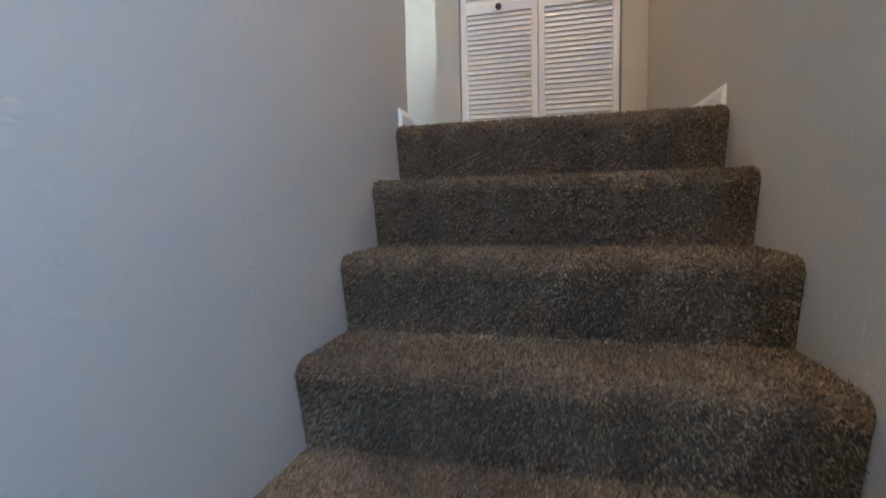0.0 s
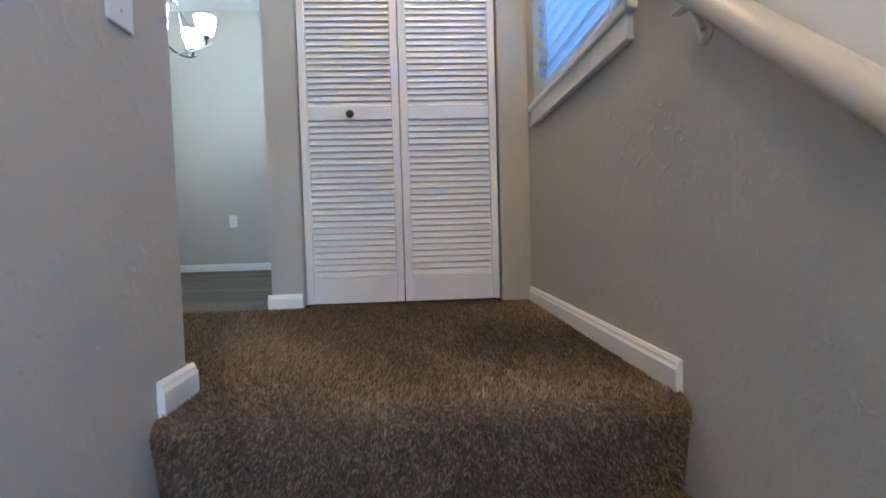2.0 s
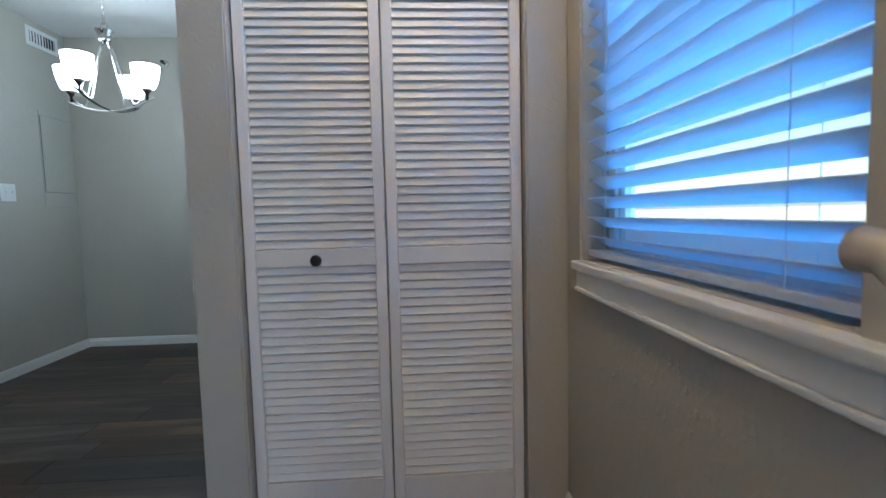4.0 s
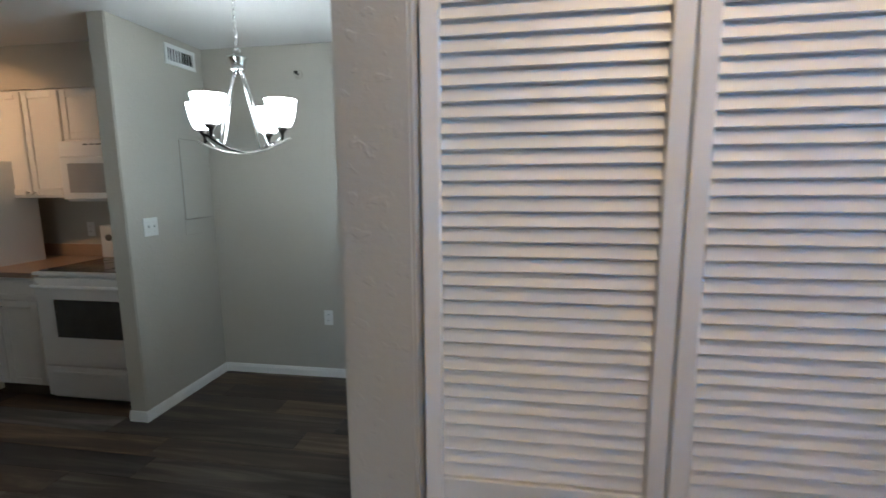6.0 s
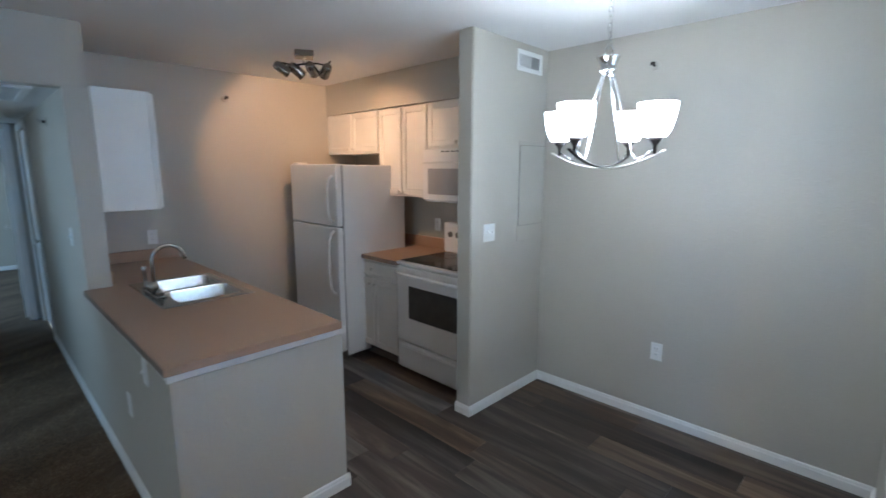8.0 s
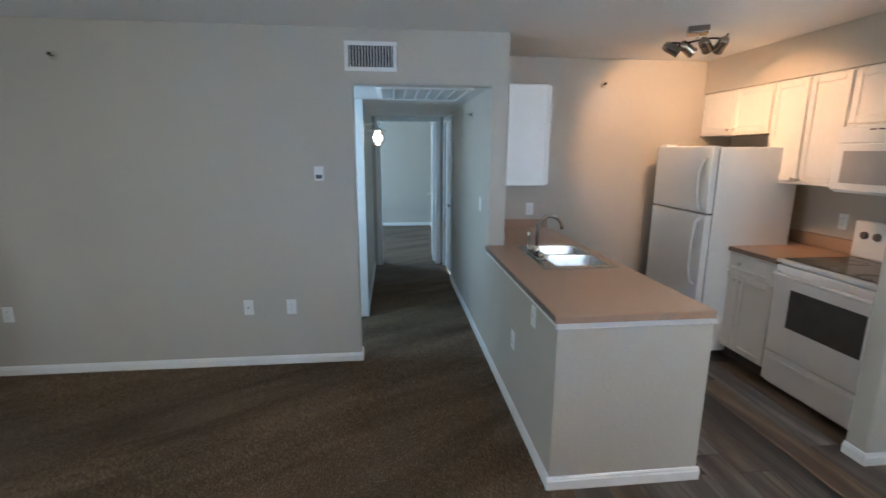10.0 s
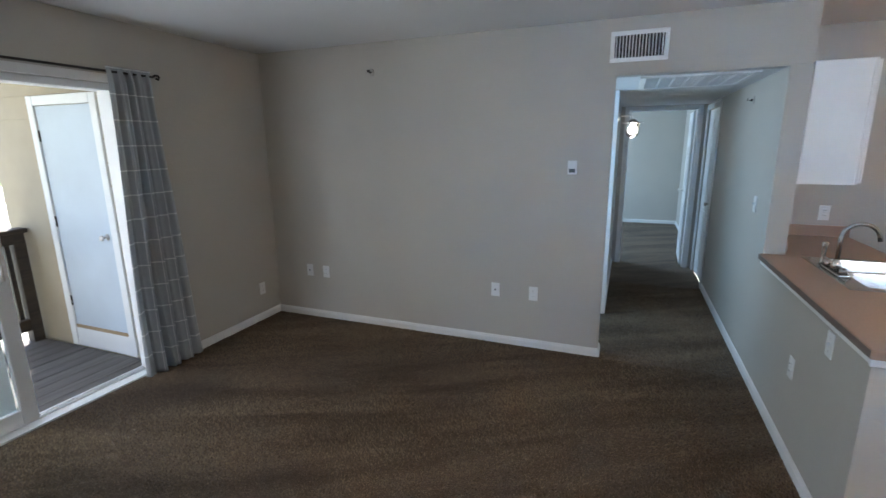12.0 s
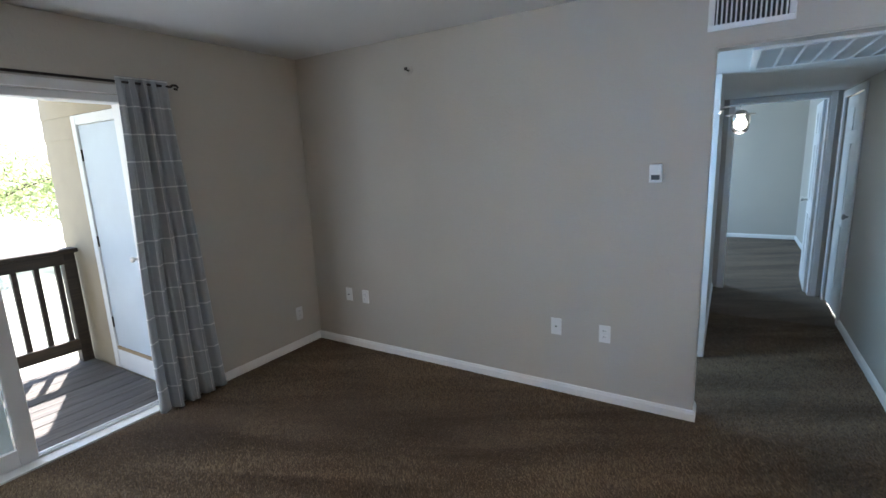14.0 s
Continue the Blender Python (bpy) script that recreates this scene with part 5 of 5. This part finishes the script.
def curtain():
    """One gathered panel: a folded sheet that opens towards the floor."""
    ob = thing("curtain", "gathered grey curtain with thin white checks, touching the carpet", "curtain", pose(0, 0, 0))
    bm = bmesh.new()
    uvl = bm.loops.layers.uv.new("uv")
    NU, NV = 150, 46
    width = 1.25
    grid = []
    for j in range(NV + 1):
        v = j / NV
        z = 0.012 + (2.13 - 0.012) * v
        low = 1 - v
        xa = -1.03 + 0.035 * low + 0.012 * math.sin(5 * v)
        xb = -1.355 - 0.095 * low ** 1.5 + 0.01 * math.sin(7 * v + 1)
        row = []
        for i in range(NU + 1):
            u = i / NU
            amp = (0.028 + 0.022 * low) * (1 - 0.85 * max(0, (v - 0.955) / 0.045))
            fold = math.sin(u * 2 * math.pi * 4.5 + 0.8 * math.sin(3.1 * v + 5 * u)) + 0.3 * math.sin(u * 2 * math.pi * 12 + 2 * v)
            x = xa + (xb - xa) * u + 0.012 * math.cos(u * 2 * math.pi * 4.5) * low
            y = RY + 0.004 + amp * fold * (0.55 + 0.45 * math.sin(math.pi * min(1, u * 1.15)))
            row.append((bm.verts.new((x, max(y, YS + 0.016), z)), u * width, z))
        grid.append(row)
    for j in range(NV):
        for i in range(NU):
            q = (grid[j][i], grid[j][i + 1], grid[j + 1][i + 1], grid[j + 1][i])
            f = bm.faces.new([p[0] for p in q])
            for lp, p in zip(f.loops, q):
                lp[uvl].uv = (p[1], p[2])
    c = part("panel", bm, curtain_material(), ob, smooth=True)
    so = c.modifiers.new("thickness", "SOLIDIFY")
    so.thickness = 0.0015


curtain()

# ---- balcony ----
DZ = -0.10
XB, YR = -1.35, -4.75
bl = thing("balcony_deck", "weathered grey wooden balcony deck boards", "deck", pose(0, 0, 0), kind="structure")
part("joists", B(XB, 2.3, YR - 0.1, -3.113, DZ - 0.20, DZ - 0.03), RAILWOOD, bl)
bmesh_board = B(-1.815, 1.815, -0.068, 0.068, -0.028, 0, bevel=0.004)
board = finish(bmesh_board, "board", DECK)
nb = 12
for i in range(nb):
    o = new("board", board)
    o.parent = bl
    o.matrix_basis = pose(0.485, -3.21 - 0.141 * i, DZ + 0.0008 * (i % 3))

rail = thing("balcony_railing", "dark stained wooden balcony railing with square balusters", "railing", pose(0, 0, 0))
for px in (XB + 0.07, 0.55, 2.25):
    part("post", B(px - 0.045, px + 0.045, YR - 0.045, YR + 0.045, DZ, 0.90, bevel=0.004), RAILWOOD, rail)
part("top_rail", B(XB + 0.004, 2.30, YR - 0.07, YR + 0.07, 0.901, 0.94, bevel=0.006), RAILWOOD, rail)
part("upper_rail", B(XB + 0.116, 2.204, YR + 0.02, YR + 0.058, 0.81, 0.899, bevel=0.003), RAILWOOD, rail)
part("lower_rail", B(XB + 0.116, 2.204, YR + 0.02, YR + 0.058, 0.02, 0.125, bevel=0.003), RAILWOOD, rail)
bal = finish(B(-0.019, 0.019, -0.019, 0.019, 0, 0.83, bevel=0.003), "baluster", RAILWOOD)
x = XB + 0.155
while x < 2.2:
    o = new("baluster", bal)
    o.parent = rail
    o.matrix_basis = pose(x, YR - 0.001, 0.045)
    x += 0.148

sw = thing("balcony_side_wall", "beige lap-sided wall at the end of the balcony", "wall", pose(0, 0, 0), kind="structure")
part("core", B(XB - 0.12, XB - 0.012, -4.95, -3.113, DZ - 0.2, 2.8), SIDING, sw)
DY0, DY1, DT = -4.33, -3.50, 2.03
for i in range(16):
    z0 = DZ + 0.178 * i
    for a, b in (((-4.95, DY0), (DY1, -3.113)) if z0 < DT - 0.05 else ((-4.95, -3.113),)):
        bm = bmesh.new()
        vs = [bm.verts.new(p) for p in ((XB - 0.012, a, z0), (XB - 0.012, b, z0), (XB - 0.012, b, z0 + 0.178), (XB - 0.012, a, z0 + 0.178), (XB, a, z0), (XB, b, z0), (XB - 0.008, b, z0 + 0.178), (XB - 0.008, a, z0 + 0.178))]
        for f in ((0, 1, 2, 3), (4, 7, 6, 5), (0, 4, 5, 1), (3, 2, 6, 7), (0, 3, 7, 4), (1, 5, 6, 2)):
            bm.faces.new([vs[k] for k in f])
        part("siding_board", bm, SIDING, sw)
od = thing("door_storage", "closed white exterior storage door with dark hinges", "door", pose(0, 0, 0), kind="structure")
bm = bmesh.new()
box(bm, XB - 0.011, XB + 0.016, DY0, DY0 + 0.075, DZ + 0.001, DT, bevel=0.004)
box(bm, XB - 0.011, XB + 0.016, DY1 - 0.075, DY1, DZ + 0.001, DT, bevel=0.004)
box(bm, XB - 0.011, XB + 0.0155, DY0 + 0.075, DY1 - 0.075, DT - 0.075, DT, bevel=0.004)
part("door_trim", bm, OUTDOOR, od)
part("leaf", B(XB - 0.011, XB + 0.002, DY0 + 0.079, DY1 - 0.079, 0.10, DT - 0.079, bevel=0.002), OUTDOOR_LEAF, od)
part("sweep", B(XB - 0.011, XB + 0.008, DY0 + 0.079, DY1 - 0.079, 0.072, 0.099), basic("tan_weather_strip", (0.34, 0.25, 0.15), 0.8), od, "worn tan weather strip")
part("kick_board", B(XB - 0.011, XB + 0.010, DY0 + 0.076, DY1 - 0.076, DZ + 0.002, 0.071), OUTDOOR, od)
for z in (0.32, 1.02, 1.72):
    part("hinge", tube(bmesh.new(), [(XB + 0.006, DY0 + 0.077, z - 0.045), (XB + 0.006, DY0 + 0.077, z + 0.045)], 0.007, 8), DARKMETAL, od)
part("door_handle", lathe(bmesh.new(), [(0.026, 0), (0.026, 0.004), (0.01, 0.012), (0.01, 0.03), (0.024, 0.042), (0.02, 0.056), (0, 0.058)], 16, pose(XB + 0.002, DY1 - 0.14, 0.92, 0, 90, 0)), NICKEL, od, smooth=True)

# unseen roof, sized so that its edge cuts off the sun on the deck
plain("balcony_shade_roof", B(XB - 0.12, 2.4, -4.9, -3.113, 2.29, 2.39), OUTDOOR, "unseen white balcony roof, placed to shade the deck", "ceiling")
plain("balcony_east_wall", B(2.3, 2.42, -4.82, -4.552, DZ - 0.2, 2.8), SIDING, "beige wall at the balcony's far end", "wall")

# ---- outdoors ----
gb = bmesh.new()
bmesh.ops.create_grid(gb, x_segments=40, y_segments=40, size=1500)
ground = plain("ground", gb, GRASS, "sunlit lawn around the building", "ground")
ground.location = (0, 0, ZB - 0.25)


def tree(x, y, h, r, seed, label):
    rnd = random.Random(seed)
    t = thing("tree", label, "tree", pose(x, y, ZB - 0.25))
    trunk = bmesh.new()
    tube(trunk, [(0, 0, -0.1), (0.06, 0.03, h * 0.25), (-0.04, 0.08, h * 0.5), (0.05, 0, h * 0.75)], 0.18, 10)
    for v in trunk.verts:
        k = 1.15 - 0.85 * max(0, v.co.z) / (h * 0.75)
        v.co.x *= k
        v.co.y *= k
    for i in range(7):
        a, z = rnd.uniform(0, 6.28), h * rnd.uniform(0.35, 0.65)
        tube(trunk, [(0, 0, z), (0.45 * r * math.cos(a), 0.45 * r * math.sin(a), z + 0.13 * h), (0.8 * r * math.cos(a), 0.8 * r * math.sin(a), z + 0.2 * h)], 0.045, 6)
    part("trunk", trunk, BARK, t, smooth=True)
    centres = []
    for i in range(26):
        a, q = rnd.uniform(0, 6.28), math.sqrt(rnd.random()) * r
        centres.append((q * math.cos(a), q * math.sin(a), h * 0.45 + rnd.random() ** 0.8 * h * 0.5 * (1.15 - 0.6 * q / r), rnd.uniform(0.25, 0.45) * r))
    verts, faces = [], []
    for i in range(5200):
        cx_, cy_, cz_, cr = centres[i % len(centres)]
        d = Vector((rnd.gauss(0, 1), rnd.gauss(0, 1), rnd.gauss(0, 0.8))).normalized() * cr * rnd.random() ** 0.45
        p = Vector((cx_, cy_, cz_)) + d
        e = Euler((rnd.uniform(-1.2, 1.2), rnd.uniform(-1.2, 1.2), rnd.uniform(0, 6.28))).to_matrix()
        s = rnd.uniform(0.07, 0.13)
        k = len(verts)
        for q in ((-s, 0, 0), (0, -s * 0.5, 0.02), (s, 0, 0), (0, s * 0.5, 0.02)):
            verts.append(p + e @ Vector(q))
        faces.append((k, k + 1, k + 2, k + 3))
    me = bpy.data.meshes.new("crown")
    me.from_pydata(verts, [], faces)
    me.materials.append(LEAF)
    c = new("crown", me)
    c.parent = t


for i, (x, y, h, r) in enumerate(((-7, -30, 6.2, 3.6), (-11.5, -32, 6.8, 4.0), (3.5, -33, 6.5, 3.6), (-17, -34, 7.0, 4.4), (-2.5, -34, 6.4, 3.8), (13, 3, 9, 3.2), (15, -3, 10, 3.4))):
    tree(x, y, h, r, 11 + i, "leafy broad tree on the lawn beyond the balcony" if y < -8 else "leafy broad tree on the lawn beside the house")

# ---- floor planks ----
rnd = random.Random(5)
sub = bpy.data.objects["floor_subfloor"]
PW, PL = 0.182, 1.22
full = {}
y = YB
while y < YN - 0.02:
    w = min(PW, YN - y)
    x = XK - rnd.uniform(0.1, 1.1)
    while x < XC:
        a, b = max(x, XK), min(x + PL, XC)
        x += PL
        if b - a < 0.05:
            continue
        key = (round(b - a, 3), round(w, 3))
        if key not in full:
            full[key] = finish(B(-(b - a) / 2 + 0.0008, (b - a) / 2 - 0.0008, -w / 2 + 0.0008, w / 2 - 0.0008, -0.0085, 0.0, bevel=0.0012), "plank", PLANK)
        o = new("plank", full[key])
        o.parent = sub
        o.matrix_basis = pose((a + b) / 2, y + w / 2, -0.0002 * rnd.random())
    y += PW


# ---- carpet pile ----
def pile(name, pts, nrm, lean, length, radius, label, seed):
    """Yarn tufts: a three-sided spike for each point, leaning."""
    rs = np.random.RandomState(seed)
    n = len(pts)
    t1 = np.cross(nrm, np.array([[1.0, 0, 0]]))
    t1 /= np.linalg.norm(t1, axis=1, keepdims=True)
    t2 = np.cross(nrm, t1)
    ang = rs.uniform(0, 2 * np.pi, n)[:, None]
    rad = radius * rs.uniform(0.7, 1.3, n)[:, None]
    v = np.empty((n, 4, 3))
    for k in range(3):
        a = ang + k * 2 * np.pi / 3
        v[:, k] = pts + rad * (np.cos(a) * t1 + np.sin(a) * t2) - 0.002 * nrm
    jit = rs.normal(0, 0.5, (n, 2)) * length
    v[:, 3] = pts + nrm * length * rs.uniform(0.6, 1.2, n)[:, None] + jit[:, :1] * t1 + jit[:, 1:] * t2 + lean
    me = bpy.data.meshes.new(name)
    base = np.arange(n)[:, None] * 4
    tri = np.concatenate([base + np.array(f) for f in ((0, 1, 3), (1, 2, 3), (2, 0, 3))], 1).reshape(-1, 3)
    me.from_pydata(v.reshape(-1, 3), [], tri)
    me.materials.append(TUFT)
    return tagged(new(name, me), label, "carpet", kind="stuff")


rs = np.random.RandomState(3)


def scatter(x0, x1, y0, y1, step):
    nx, ny = math.ceil((x1 - x0) / step), math.ceil((y1 - y0) / step)
    sx, sy = (x1 - x0) / nx, (y1 - y0) / ny
    gx, gy = np.meshgrid(np.arange(nx), np.arange(ny))
    px = x0 + (gx.ravel() + rs.uniform(0.1, 0.9, nx * ny)) * sx
    py = y0 + (gy.ravel() + rs.uniform(0.1, 0.9, nx * ny)) * sy
    return np.stack([px, py, np.zeros_like(px)], 1)


P = np.concatenate([scatter(XW + 0.016, XL - 0.136, YS + 0.016, YB, 0.0088), scatter(XL - 0.12, XL, YL + 0.016, YB, 0.0070), scatter(XL, XE - 0.014, Y0 + 0.035, 1.25, 0.0066), scatter(-4.6, XW, 0.09, YP - 0.015, 0.011)])
stripe = np.sin((P[:, 0] * 0.85 + P[:, 1] * 0.5) * 5.2 + 0.8 * np.sin(P[:, 1] * 2.3)) + 0.5 * np.sin(P[:, 0] * 3.1 - P[:, 1] * 6.3 + 1.0)
lean = np.stack([0.0062 * stripe, 0.0075 * stripe, 0 * stripe], 1)
pile("carpet_pile", P, np.tile([0.0, 0, 1], (len(P), 1)), lean, 0.009, 0.0034, "brown flecked cut pile of the carpet", 1)
Q, N = [], []
for k in range(8):
    z1, y1 = -RISE * k, Y0 - TREAD * k
    prof = [(y1 + TREAD + 0.03, z1)] if k else [(y1 + 0.034, z1)]
    for i in range(7):
        a = radians(90 + 15 * i)
        prof.append((y1 + 0.030 + 0.032 * math.cos(a), z1 - 0.034 + 0.034 * math.sin(a)))
    prof += [(y1 + 0.004, z1 - 0.06), (y1 + 0.028, z1 - RISE + 0.004)]
    for (ya, za), (yb, zb) in zip(prof, prof[1:]):
        ln_ = math.hypot(yb - ya, zb - za)
        n = int(ln_ * (XE - XL) / 0.0060 ** 2)
        u = rs.uniform(0, 1, n)
        Q.append(np.stack([rs.uniform(XL + 0.004, XE - 0.004, n), ya + (yb - ya) * u, za + (zb - za) * u], 1))
        N.append(np.tile([0, (zb - za) / ln_, -(yb - ya) / ln_], (n, 1)))
Q, N = np.concatenate(Q), np.concatenate(N)
so = pile("stair_carpet_pile", Q, N, np.tile([0, -0.001, -0.001], (len(Q), 1)), 0.009, 0.0036, "brown flecked cut pile of the stair carpet", 2)
